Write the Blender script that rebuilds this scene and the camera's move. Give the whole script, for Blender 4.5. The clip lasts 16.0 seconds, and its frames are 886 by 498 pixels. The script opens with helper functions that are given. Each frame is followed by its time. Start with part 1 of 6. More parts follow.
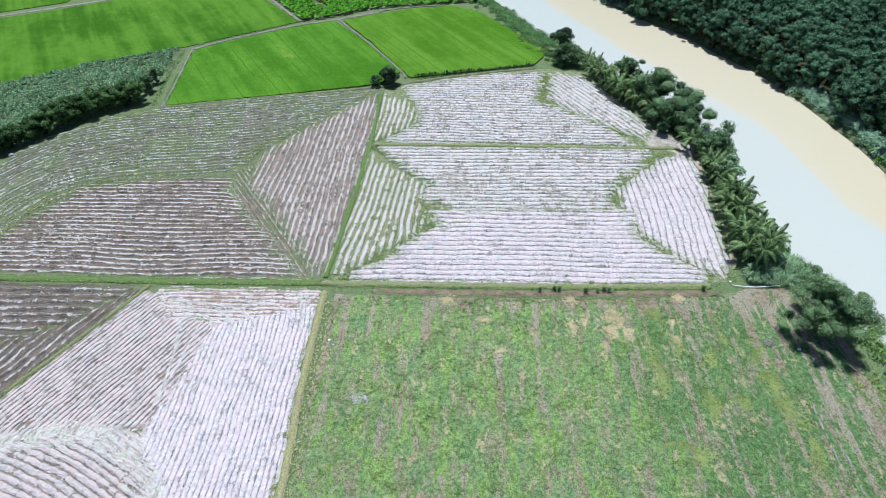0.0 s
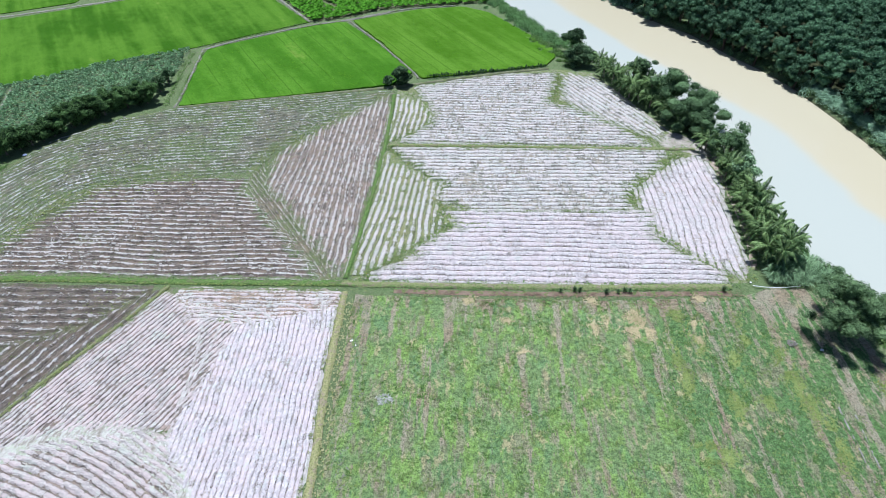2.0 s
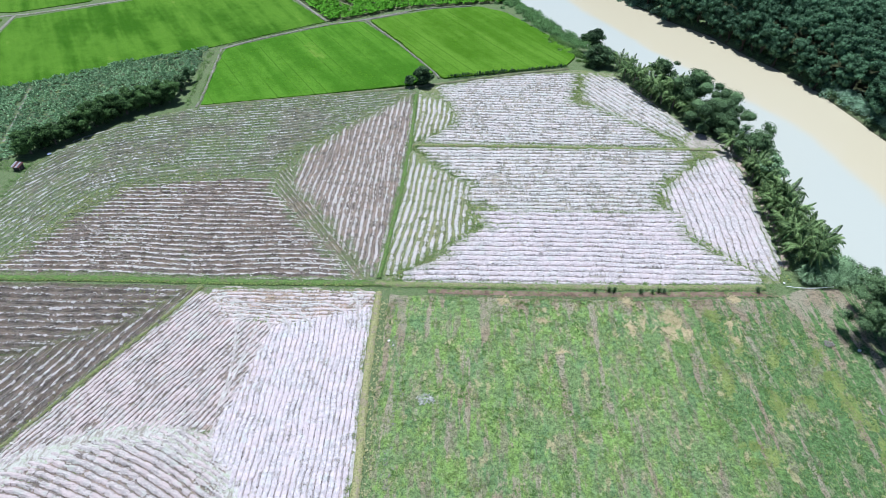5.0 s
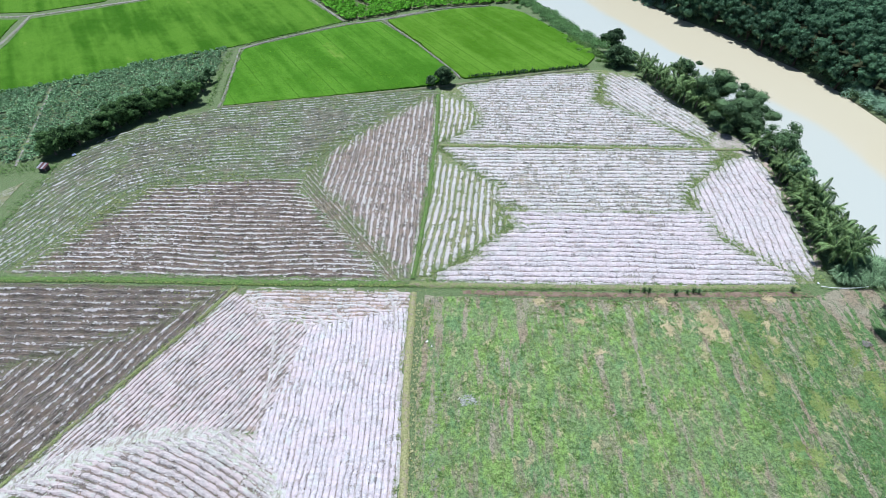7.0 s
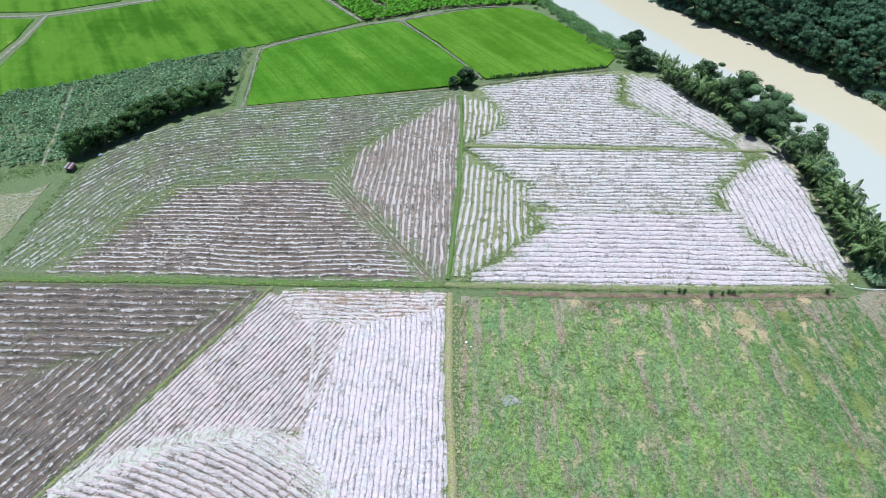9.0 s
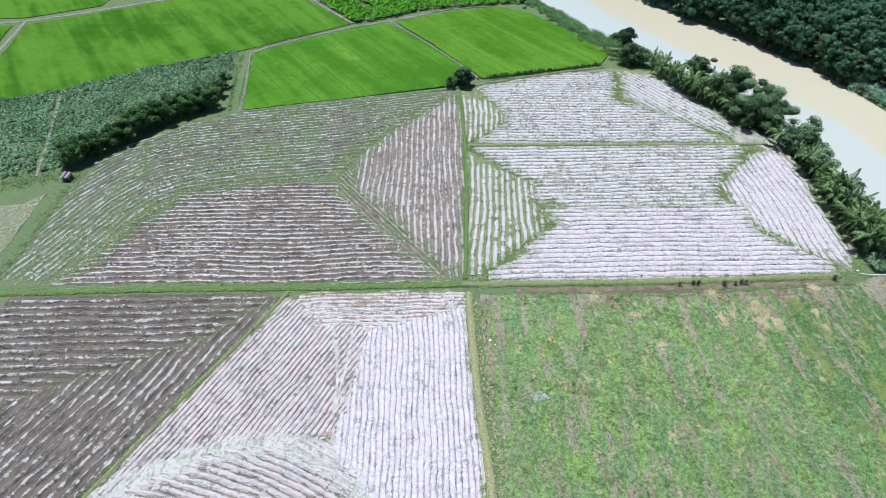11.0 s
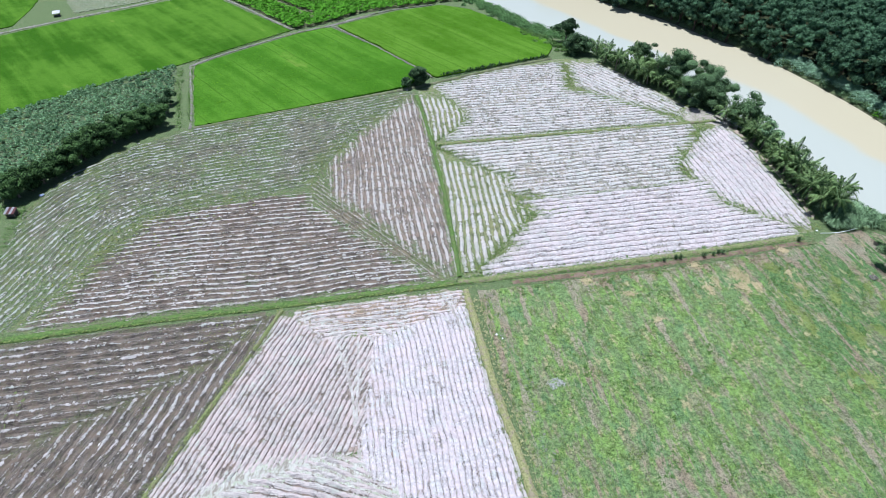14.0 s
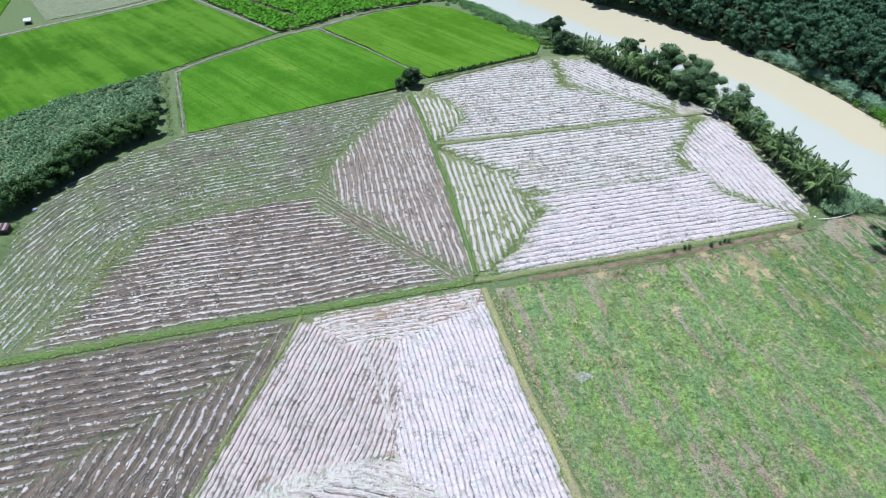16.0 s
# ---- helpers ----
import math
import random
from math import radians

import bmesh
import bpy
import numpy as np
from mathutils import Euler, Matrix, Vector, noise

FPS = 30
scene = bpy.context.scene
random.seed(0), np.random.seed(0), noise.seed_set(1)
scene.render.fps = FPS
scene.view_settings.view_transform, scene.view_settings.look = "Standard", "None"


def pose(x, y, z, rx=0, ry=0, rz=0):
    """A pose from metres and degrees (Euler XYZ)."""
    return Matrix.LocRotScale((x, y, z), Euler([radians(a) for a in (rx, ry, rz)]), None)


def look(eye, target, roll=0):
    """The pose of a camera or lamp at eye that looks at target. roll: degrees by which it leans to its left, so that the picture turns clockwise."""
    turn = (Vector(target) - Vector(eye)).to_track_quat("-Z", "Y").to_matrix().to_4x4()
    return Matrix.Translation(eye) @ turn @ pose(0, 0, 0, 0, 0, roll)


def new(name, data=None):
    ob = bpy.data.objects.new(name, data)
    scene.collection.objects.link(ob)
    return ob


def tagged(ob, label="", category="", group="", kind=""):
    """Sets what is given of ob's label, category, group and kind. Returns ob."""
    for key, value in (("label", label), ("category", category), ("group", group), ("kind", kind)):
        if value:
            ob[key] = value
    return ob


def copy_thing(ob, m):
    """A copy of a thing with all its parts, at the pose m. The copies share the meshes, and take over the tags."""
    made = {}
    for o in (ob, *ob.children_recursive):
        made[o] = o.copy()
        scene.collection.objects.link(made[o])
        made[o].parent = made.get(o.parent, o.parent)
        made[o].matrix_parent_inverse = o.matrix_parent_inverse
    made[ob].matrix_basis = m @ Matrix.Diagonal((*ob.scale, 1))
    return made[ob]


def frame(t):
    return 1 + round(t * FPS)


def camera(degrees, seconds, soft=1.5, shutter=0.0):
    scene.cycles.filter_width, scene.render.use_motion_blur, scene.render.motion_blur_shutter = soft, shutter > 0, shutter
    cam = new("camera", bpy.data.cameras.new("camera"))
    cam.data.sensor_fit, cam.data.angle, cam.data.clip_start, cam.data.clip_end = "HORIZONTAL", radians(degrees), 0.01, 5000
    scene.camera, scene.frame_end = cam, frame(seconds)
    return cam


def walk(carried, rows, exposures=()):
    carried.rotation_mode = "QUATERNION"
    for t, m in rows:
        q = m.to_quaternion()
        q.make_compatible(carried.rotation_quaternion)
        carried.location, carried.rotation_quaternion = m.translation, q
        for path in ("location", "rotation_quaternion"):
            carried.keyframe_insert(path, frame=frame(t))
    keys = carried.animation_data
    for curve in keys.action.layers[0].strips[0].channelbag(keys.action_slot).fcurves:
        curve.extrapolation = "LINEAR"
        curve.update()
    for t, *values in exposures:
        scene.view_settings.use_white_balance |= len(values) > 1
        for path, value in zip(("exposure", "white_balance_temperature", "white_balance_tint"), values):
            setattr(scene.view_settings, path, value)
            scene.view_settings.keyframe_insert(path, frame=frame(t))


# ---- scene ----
cam = camera(75.5, 16.0, soft=0.5)
PATH = [
    (0, (0.595, 0.318, 61.117), (0.489, 1.794, 59.771), -1.5),
    (0.5, (-0.281, 0.33, 61.137), (-0.386, 1.806, 59.791), -1.5),
    (1, (-1.065, 0.284, 61.166), (-1.169, 1.76, 59.82), -1.4),
    (1.5, (-1.836, 0.23, 61.182), (-1.939, 1.706, 59.837), -1.4),
    (2, (-2.577, 0.206, 61.193), (-2.679, 1.683, 59.848), -1.4),
    (2.5, (-3.252, 0.184, 61.19), (-3.353, 1.661, 59.844), -1.4),
    (3, (-3.898, 0.155, 61.196), (-3.999, 1.631, 59.85), -1.4),
    (3.5, (-4.64, 0.131, 61.202), (-4.74, 1.608, 59.856), -1.3),
    (4, (-5.614, 0.055, 61.237), (-5.712, 1.532, 59.892), -1.2),
    (6.5, (-11.835, -0.14, 61.519), (-11.927, 1.335, 60.172), -1.1),
    (7, (-13.188, -0.178, 61.593), (-13.279, 1.297, 60.245), -1.1),
    (7.5, (-14.571, -0.273, 61.699), (-14.66, 1.201, 60.351), -1.0),
    (8, (-15.951, -0.364, 61.795), (-16.039, 1.111, 60.447), -1.0),
    (8.5, (-17.349, -0.444, 61.86), (-17.435, 1.03, 60.511), -0.9),
    (9, (-18.818, -0.512, 61.887), (-18.901, 0.963, 60.539), -0.8),
    (11.5, (-26.292, -0.82, 61.717), (-26.262, 0.66, 60.371), -0.4),
    (12, (-27.695, -0.689, 61.682), (-27.632, 0.789, 60.336), -0.4),
    (12.5, (-29.097, -0.556, 61.645), (-28.994, 0.92, 60.299), -0.3),
    (13, (-30.509, -0.391, 61.641), (-30.364, 1.081, 60.295), -0.3),
    (13.5, (-31.959, -0.178, 61.626), (-31.769, 1.289, 60.279), -0.3),
    (14, (-33.479, 0.067, 61.603), (-33.252, 1.529, 60.256), -0.2),
    (14.5, (-35.033, 0.352, 61.577), (-34.792, 1.812, 60.231), -0.0),
    (15, (-36.658, 0.645, 61.559), (-36.393, 2.1, 60.212), 0.1),
    (15.5, (-38.384, 0.985, 61.547), (-38.087, 2.434, 60.201), 0.2),
    (16, (-40.108, 1.363, 61.554), (-39.781, 2.805, 60.208), 0.2),
]
walk(cam, [(t, look(eye, target, roll)) for t, eye, target, roll in PATH],
     exposures=((0.0, 0.30, 5560, 8), (16.0, 0.30, 5560, 8)))

# ---- world, sun ----
SUN_AZ, SUN_EL = radians(-14), radians(74)      # azimuth from +y towards +x
world = bpy.data.worlds.new("sky")
scene.world = world
world.use_nodes = True
wn = world.node_tree
wn.nodes.clear()
sky = wn.nodes.new("ShaderNodeTexSky")
sky.sky_type, sky.sun_disc = "NISHITA", False
sky.sun_elevation, sky.sun_rotation = SUN_EL, SUN_AZ
bg = wn.nodes.new("ShaderNodeBackground")
bg.inputs["Strength"].default_value = 0.06
wo = wn.nodes.new("ShaderNodeOutputWorld")
wn.links.new(sky.outputs[0], bg.inputs[0])
wn.links.new(bg.outputs[0], wo.inputs[0])
sun_data = bpy.data.lights.new("sun", "SUN")
sun_data.energy, sun_data.angle, sun_data.color = 5.0, radians(0.5), (1.0, 0.965, 0.92)
sun = new("sun", sun_data)
sun_way = Vector((math.sin(SUN_AZ) * math.cos(SUN_EL), math.cos(SUN_AZ) * math.cos(SUN_EL), math.sin(SUN_EL)))
sun.matrix_world = look(sun_way * 300, (0, 0, 0))

# ---- small tools ----
RNG = np.random.default_rng(7)


def set_in(nt, sock, v):
    if isinstance(v, bpy.types.NodeSocket):
        nt.links.new(v, sock)
    elif isinstance(v, (tuple, list)) and len(v) == 3 and sock.type == "RGBA":
        sock.default_value = (*v, 1)
    else:
        sock.default_value = v


def nd(nt, kind, out=0, props=None, **ins):
    n = nt.nodes.new("ShaderNode" + kind)
    for k, v in (props or {}).items():
        if k == "op":
            n.operation = v
        elif k == "blend":
            n.blend_type = v
        elif k == "interp":
            n.interpolation_type = v
        elif k == "feature":
            n.feature = v
    for k, v in ins.items():
        if k.startswith("i") and k[1:].isdigit():
            set_in(nt, n.inputs[int(k[1:])], v)
        else:
            set_in(nt, n.inputs[k.replace("_", " ")], v)
    return n.outputs[out]


def math_(nt, op, a, b=0.0):
    return nd(nt, "Math", props={"op": op}, i0=a, i1=b)


def noise_(nt, vec, scale, detail=3.0, rough=0.55):
    return nd(nt, "TexNoise", Vector=vec, Scale=scale, Detail=detail, Roughness=rough)


def stretch(nt, vec, s, rot=0.0):
    m = nt.nodes.new("ShaderNodeMapping")
    set_in(nt, m.inputs["Vector"], vec)
    m.inputs["Scale"].default_value = s
    m.inputs["Rotation"].default_value = (0, 0, rot)
    return m.outputs[0]


def step(nt, v, lo, hi, a=0.0, b=1.0):
    return nd(nt, "MapRange", props={"interp": "SMOOTHSTEP"}, Value=v, From_Min=lo, From_Max=hi, To_Min=a, To_Max=b)


def blend(nt, f, a, b, mode="MIX"):
    n = nt.nodes.new("ShaderNodeMix")
    n.data_type, n.blend_type = "RGBA", mode
    set_in(nt, n.inputs[0], f)
    set_in(nt, n.inputs[6], a)
    set_in(nt, n.inputs[7], b)
    return n.outputs[2]


def material(name, rough=0.9, spec=0.2):
    m = bpy.data.materials.new(name)
    m.use_nodes = True
    nt = m.node_tree
    p = nt.nodes["Principled BSDF"]
    p.inputs["Roughness"].default_value = rough
    p.inputs["Specular IOR Level"].default_value = spec
    pos = nt.nodes.new("ShaderNodeNewGeometry").outputs["Position"]
    return m, nt, p, pos


def bump(nt, p, h, strength=0.5, dist=0.1):
    b = nt.nodes.new("ShaderNodeBump")
    b.inputs["Strength"].default_value, b.inputs["Distance"].default_value = strength, dist
    nt.links.new(h, b.inputs["Height"])
    nt.links.new(b.outputs[0], p.inputs["Normal"])


def colour(nt, p, c):
    set_in(nt, p.inputs["Base Color"], c)


# ---- materials ----
def weed_colour(nt, pos, weed, earth, fleck):
    """Thin ragged weeds over turned earth, with flecks of straw."""
    fine, mid = noise_(nt, pos, 6.5, 4.0, 0.8), noise_(nt, pos, 1.6, 5.0, 0.75)
    c = blend(nt, step(nt, fine, 0.42, 0.58), tuple(x * 0.42 for x in weed), tuple(x * 1.35 for x in weed))
    c = blend(nt, step(nt, mid, 0.47, 0.56, 0.0, 0.75), c, blend(nt, step(nt, fine, 0.42, 0.56), tuple(x * 0.7 for x in earth), tuple(x * 1.25 for x in earth)))
    c = blend(nt, step(nt, noise_(nt, pos, 0.35, 4.0, 0.7), 0.45, 0.62, 0.0, 0.6), c, (weed[0] * 1.15, weed[1] * 0.95, weed[2] * 0.95))
    c = blend(nt, step(nt, noise_(nt, pos, 4.2, 5.0, 0.85), 0.58, 0.64, 0.0, 0.75), c, fleck)
    return blend(nt, step(nt, noise_(nt, pos, 3.3, 5.0, 0.85), 0.34, 0.42, 0.7, 0.0), c, tuple(x * 0.35 for x in weed))


def soil_material(name, soil, pale, width, gap, ragged=1.0, green=0.5, green_lo=0.56, weed=(0.15, 0.175, 0.085), edge=1.5, drag=0.5, tint=0.5):
    """Ploughed soil: straw in broken rows along the crests, dragged streaks of earth between them, weeds coming in from the edge."""
    m, nt, p, pos = material(name, 0.95, 0.1)
    uv, rim = nt.nodes.new("ShaderNodeUVMap"), nt.nodes.new("ShaderNodeUVMap")
    uv.uv_map, rim.uv_map = "UVMap", "Rim"
    sep, far = nt.nodes.new("ShaderNodeSeparateXYZ"), nt.nodes.new("ShaderNodeSeparateXYZ")
    nt.links.new(uv.outputs[0], sep.inputs[0])
    nt.links.new(rim.outputs[0], far.inputs[0])
    jag, fine = noise_(nt, pos, 2.3, 4.0, 0.7), noise_(nt, pos, 8.0, 3.0, 0.7)
    broad, mid = noise_(nt, pos, 0.10, 3.0, 0.6), noise_(nt, pos, 0.6, 4.0, 0.6)
    u = sep.outputs[0]
    v = math_(nt, "ADD", sep.outputs[1], math_(nt, "MULTIPLY", math_(nt, "SUBTRACT", noise_(nt, pos, 0.7, 3.0), 0.5), 0.34))
    row = math_(nt, "FLOOR", v)
    off = math_(nt, "ABSOLUTE", math_(nt, "SUBTRACT", math_(nt, "FRACT", v), 0.5))

    def along(per_m, shift):
        c = nt.nodes.new("ShaderNodeCombineXYZ")
        nt.links.new(math_(nt, "MULTIPLY", u, per_m), c.inputs[0])
        nt.links.new(math_(nt, "MULTIPLY", row, shift), c.inputs[1])
        return noise_(nt, c.outputs[0], 1.0, 3.0, 0.65)

    def streaks(per_m, per_row):
        c = nt.nodes.new("ShaderNodeCombineXYZ")
        nt.links.new(math_(nt, "MULTIPLY", u, per_m), c.inputs[0])
        nt.links.new(math_(nt, "MULTIPLY", v, per_row), c.inputs[1])
        return noise_(nt, c.outputs[0], 1.0, 3.0, 0.6)

    present = along(1.1, 13.7)
    for n, k in ((along(0.13, 5.3), 0.7), (along(3.1, 7.9), 0.7 * ragged), (broad, 0.6), (mid, 0.5)):
        present = math_(nt, "ADD", present, math_(nt, "MULTIPLY", math_(nt, "SUBTRACT", n, 0.5), k))
    wide = step(nt, present, gap - 0.10, gap + 0.20, 0.0, width * 1.15)
    s = math_(nt, "SUBTRACT", wide, off)
    for n, k in ((jag, 0.40 * ragged), (fine, 0.30 * ragged)):
        s = math_(nt, "ADD", s, math_(nt, "MULTIPLY", math_(nt, "SUBTRACT", n, 0.5), k))
    f = step(nt, s, -0.035, 0.045)
    line, line2 = streaks(0.35, 5.0), streaks(0.8, 9.0)
    d = blend(nt, step(nt, line, 0.43, 0.56), tuple(c * 0.55 for c in soil), tuple(c * 1.35 for c in soil))
    d = blend(nt, step(nt, fine, 0.40, 0.49, 0.75, 0.0), d, tuple(c * 0.45 for c in soil))
    d = blend(nt, step(nt, mid, 0.42, 0.62, 0.0, 0.6), d, (soil[0] * 1.35, soil[1] * 1.2, soil[2] * 1.05))
    d = blend(nt, step(nt, noise_(nt, pos, 1.9, 5.0, 0.8), 0.50, 0.62, 0.0, 0.45), d, (soil[0] * 0.95, soil[1] * 1.12, soil[2] * 0.7))
    d = blend(nt, step(nt, noise_(nt, pos, 4.5, 4.0, 0.8), 0.56, 0.64, 0.0, 0.7), d, tuple(min(c * 2.0, 0.7) for c in soil))
    q = blend(nt, step(nt, jag, 0.42, 0.57), tuple(c * 0.72 for c in pale), pale)
    q = blend(nt, step(nt, noise_(nt, pos, 3.6, 4.0, 0.8), 0.56, 0.66, 0.0, 0.8), q, tuple(min(c * 1.18, 0.78) for c in pale))
    q = blend(nt, step(nt, noise_(nt, pos, 5.2, 4.0, 0.85), 0.40, 0.47, 0.8, 0.0), q, tuple(c * 0.56 for c in pale))
    q = blend(nt, step(nt, line2, 0.36, 0.50, drag, 0.0), q, tuple(c * 0.62 for c in pale))
    q = blend(nt, step(nt, fine, 0.30, 0.42, 0.55, 0.0), q, tuple(c * 0.58 for c in pale))
    q = blend(nt, step(nt, noise_(nt, pos, 0.30, 4.0, 0.7), 0.42, 0.60, 0.0, tint), q, (pale[0] * 0.97, pale[1] * 0.88, pale[2] * 0.90))
    q = blend(nt, step(nt, noise_(nt, stretch(nt, pos, (1, 1, 1), 0.7), 0.45, 4.0, 0.7), 0.54, 0.66, 0.0, tint), q, (pale[0] * 0.86, pale[1] * 0.97, pale[2] * 0.90))
    c = blend(nt, f, d, q)
    e = math_(nt, "ADD", far.outputs[0], math_(nt, "MULTIPLY", math_(nt, "SUBTRACT", mid, 0.5), edge * 2.2))
    e = math_(nt, "ADD", e, math_(nt, "MULTIPLY", math_(nt, "SUBTRACT", jag, 0.5), edge * 1.4))
    ef = step(nt, e, 0.15 * edge, 1.0 * edge, 0.95, 0.0)
    g = math_(nt, "ADD", math_(nt, "MULTIPLY", broad, 0.6), math_(nt, "MULTIPLY", jag, 0.4))
    gf = math_(nt, "MAXIMUM", step(nt, g, green_lo, green_lo + 0.08, 0.0, green), ef)
    gf = math_(nt, "MULTIPLY", gf, step(nt, f, 0.0, 1.0, 1.0, 0.45))
    c = blend(nt, gf, c, weed_colour(nt, pos, weed, soil, tuple(x * 0.8 for x in pale)))
    colour(nt, p, c)
    h = math_(nt, "ADD", fine, math_(nt, "MULTIPLY", jag, 1.4))
    bump(nt, p, math_(nt, "ADD", h, math_(nt, "MULTIPLY", f, 0.7)), 0.9, 0.13)
    return m


WEED_W, WEED_E = (0.138, 0.192, 0.078), (0.145, 0.20, 0.07)
SOIL_BROWN = soil_material("brown_ridged_soil", (0.165, 0.138, 0.122), (0.60, 0.57, 0.54), 0.15, 0.40, 0.8, 0.5, 0.57, WEED_W, 2.4)
SOIL_UPRIGHT = soil_material("grey_ridged_soil", (0.215, 0.182, 0.162), (0.56, 0.525, 0.495), 0.20, 0.41, 1.0, 0.5, 0.56, WEED_W, 2.4)
SOIL_WEEDY = soil_material("weedy_brown_soil", (0.155, 0.155, 0.122), (0.62, 0.62, 0.61), 0.20, 0.525, 1.2, 0.95, 0.45, WEED_W, 3.6)
SOIL_DARK = soil_material("dark_soil", (0.145, 0.124, 0.110), (0.53, 0.508, 0.49), 0.16, 0.495, 1.2, 0.7, 0.57, (0.13, 0.14, 0.08), 2.0)
SOIL_PALE = soil_material("pale_ridged_soil", (0.36, 0.32, 0.315), (0.595, 0.545, 0.545), 0.39, 0.28, 0.9, 0.6, 0.575, WEED_E, 2.3)
SOIL_PALE_WEEDY = soil_material("pale_weedy_soil", (0.32, 0.30, 0.27), (0.59, 0.565, 0.54), 0.36, 0.36, 1.3, 0.6, 0.555, WEED_E, 2.4)
SOIL_MIXED = soil_material("pale_striped_soil", (0.20, 0.215, 0.12), (0.57, 0.545, 0.52), 0.26, 0.33, 1.0, 0.7, 0.52, WEED_E, 2.0)
SOIL_ASH = soil_material("white_ashy_soil", (0.41, 0.36, 0.355), (0.63, 0.58, 0.595), 0.41, 0.27, 0.9, 0.3, 0.64, WEED_E, 0.5, 0.5, 0.6)
SOIL_TAN = soil_material("tan_striped_soil", (0.25, 0.21, 0.19), (0.56, 0.51, 0.49), 0.36, 0.30, 1.0, 0.25, 0.62, WEED_E, 0.5, 0.9, 0.7)
SOIL_HEAD = soil_material("brown_headland_soil", (0.32, 0.26, 0.22), (0.60, 0.55, 0.53), 0.36, 0.37, 1.2, 0.4, 0.57, WEED_E, 0.5, 0.8, 0.8)


def headland_material(name, weed, earth):
    m, nt, p, pos = material(name, 0.95, 0.1)
    colour(nt, p, weed_colour(nt, pos, weed, earth, (0.50, 0.48, 0.44)))
    bump(nt, p, math_(nt, "ADD", noise_(nt, pos, 2.3, 4.0, 0.7), noise_(nt, pos, 8.0, 3.0, 0.7)), 0.9, 0.15)
    return m


HEADLAND_W = headland_material("weedy_brown_headland", WEED_W, (0.17, 0.152, 0.12))
HEADLAND_E = headland_material("green_pale_headland", WEED_E, (0.30, 0.27, 0.22))


def straw_material(name, a, b):
    m, nt, p, pos = material(name, 0.9, 0.1)
    isl = nt.nodes.new("ShaderNodeNewGeometry").outputs["Random Per Island"]
    c = blend(nt, isl, a, b)
    c = blend(nt, step(nt, noise_(nt, pos, 9.0), 0.45, 0.7), c, (0.44, 0.38, 0.32))
    colour(nt, p, c)
    bump(nt, p, noise_(nt, pos, 12.0), 0.6, 0.05)
    return m


def clod_material():
    m, nt, p, pos = material("dark_crop_residue", 0.95, 0.1)
    isl = nt.nodes.new("ShaderNodeNewGeometry").outputs["Random Per Island"]
    c = blend(nt, isl, (0.09, 0.07, 0.06), (0.27, 0.22, 0.20))
    colour(nt, p, blend(nt, noise_(nt, pos, 8.0), c, (0.16, 0.13, 0.11)))
    bump(nt, p, noise_(nt, pos, 12.0), 0.6, 0.05)
    return m


STRAW, CLOD = straw_material("dry_white_straw", (0.42, 0.39, 0.35), (0.62, 0.60, 0.57)), clod_material()
STRAW_FLAT = straw_material("trodden_straw", (0.42, 0.40, 0.36), (0.62, 0.61, 0.58))


def leaf_material(name, dark, light, rough=0.55, spread=0.25, yellow=0.0, own=0.25, thin=0.08):
    m, nt, p, pos = material(name, min(rough + 0.2, 0.95), 0.1)
    isl = nt.nodes.new("ShaderNodeNewGeometry").outputs["Random Per Island"]
    ob = nt.nodes.new("ShaderNodeObjectInfo").outputs["Random"]
    t = math_(nt, "ADD", math_(nt, "MULTIPLY", isl, 0.55), math_(nt, "MULTIPLY", noise_(nt, pos, spread, 3.0), 0.6))
    t = math_(nt, "ADD", t, math_(nt, "MULTIPLY", math_(nt, "SUBTRACT", ob, 0.5), own))
    c = blend(nt, step(nt, t, 0.2, 0.95), dark, light)
    if yellow:
        c = blend(nt, step(nt, isl, 1 - yellow, 1.0), c, (0.32, 0.27, 0.06))
    colour(nt, p, c)
    tr = nt.nodes.new("ShaderNodeBsdfTranslucent")
    nt.links.new(blend(nt, 0.5, c, light), tr.inputs[0])
    mx = nt.nodes.new("ShaderNodeMixShader")
    mx.inputs[0].default_value = thin
    nt.links.new(p.outputs[0], mx.inputs[1])
    nt.links.new(tr.outputs[0], mx.inputs[2])
    nt.links.new(mx.outputs[0], nt.nodes["Material Output"].inputs[0])
    return m


LEAF_DARK = leaf_material("dark_broad_leaves", (0.010, 0.026, 0.011), (0.145, 0.235, 0.105))
LEAF_MID = leaf_material("mid_green_leaves", (0.02, 0.045, 0.02), (0.165, 0.265, 0.115))
LEAF_PALE = leaf_material("pale_tree_leaves", (0.016, 0.038, 0.018), (0.195, 0.30, 0.135), 0.6, 0.5)
LEAF_RICE = leaf_material("rice_blades", (0.065, 0.175, 0.006), (0.105, 0.235, 0.012), 0.9, 0.08)
LEAF_FOREST = leaf_material("woodland_leaves", (0.014, 0.038, 0.022), (0.125, 0.24, 0.125), 0.5, 0.08)
LEAF_PALM = leaf_material("palm_leaflets", (0.012, 0.038, 0.014), (0.30, 0.43, 0.17), 0.15, 0.3, 0.06, own=0.5, thin=0.22)
LEAF_REED = leaf_material("reed_blades", (0.02, 0.055, 0.025), (0.42, 0.60, 0.34), 0.5, 0.9, thin=0.3)
LEAF_REED_FAR = leaf_material("far_reed_blades", (0.06, 0.14, 0.08), (0.42, 0.60, 0.42), 0.5, 0.3, thin=0.35)
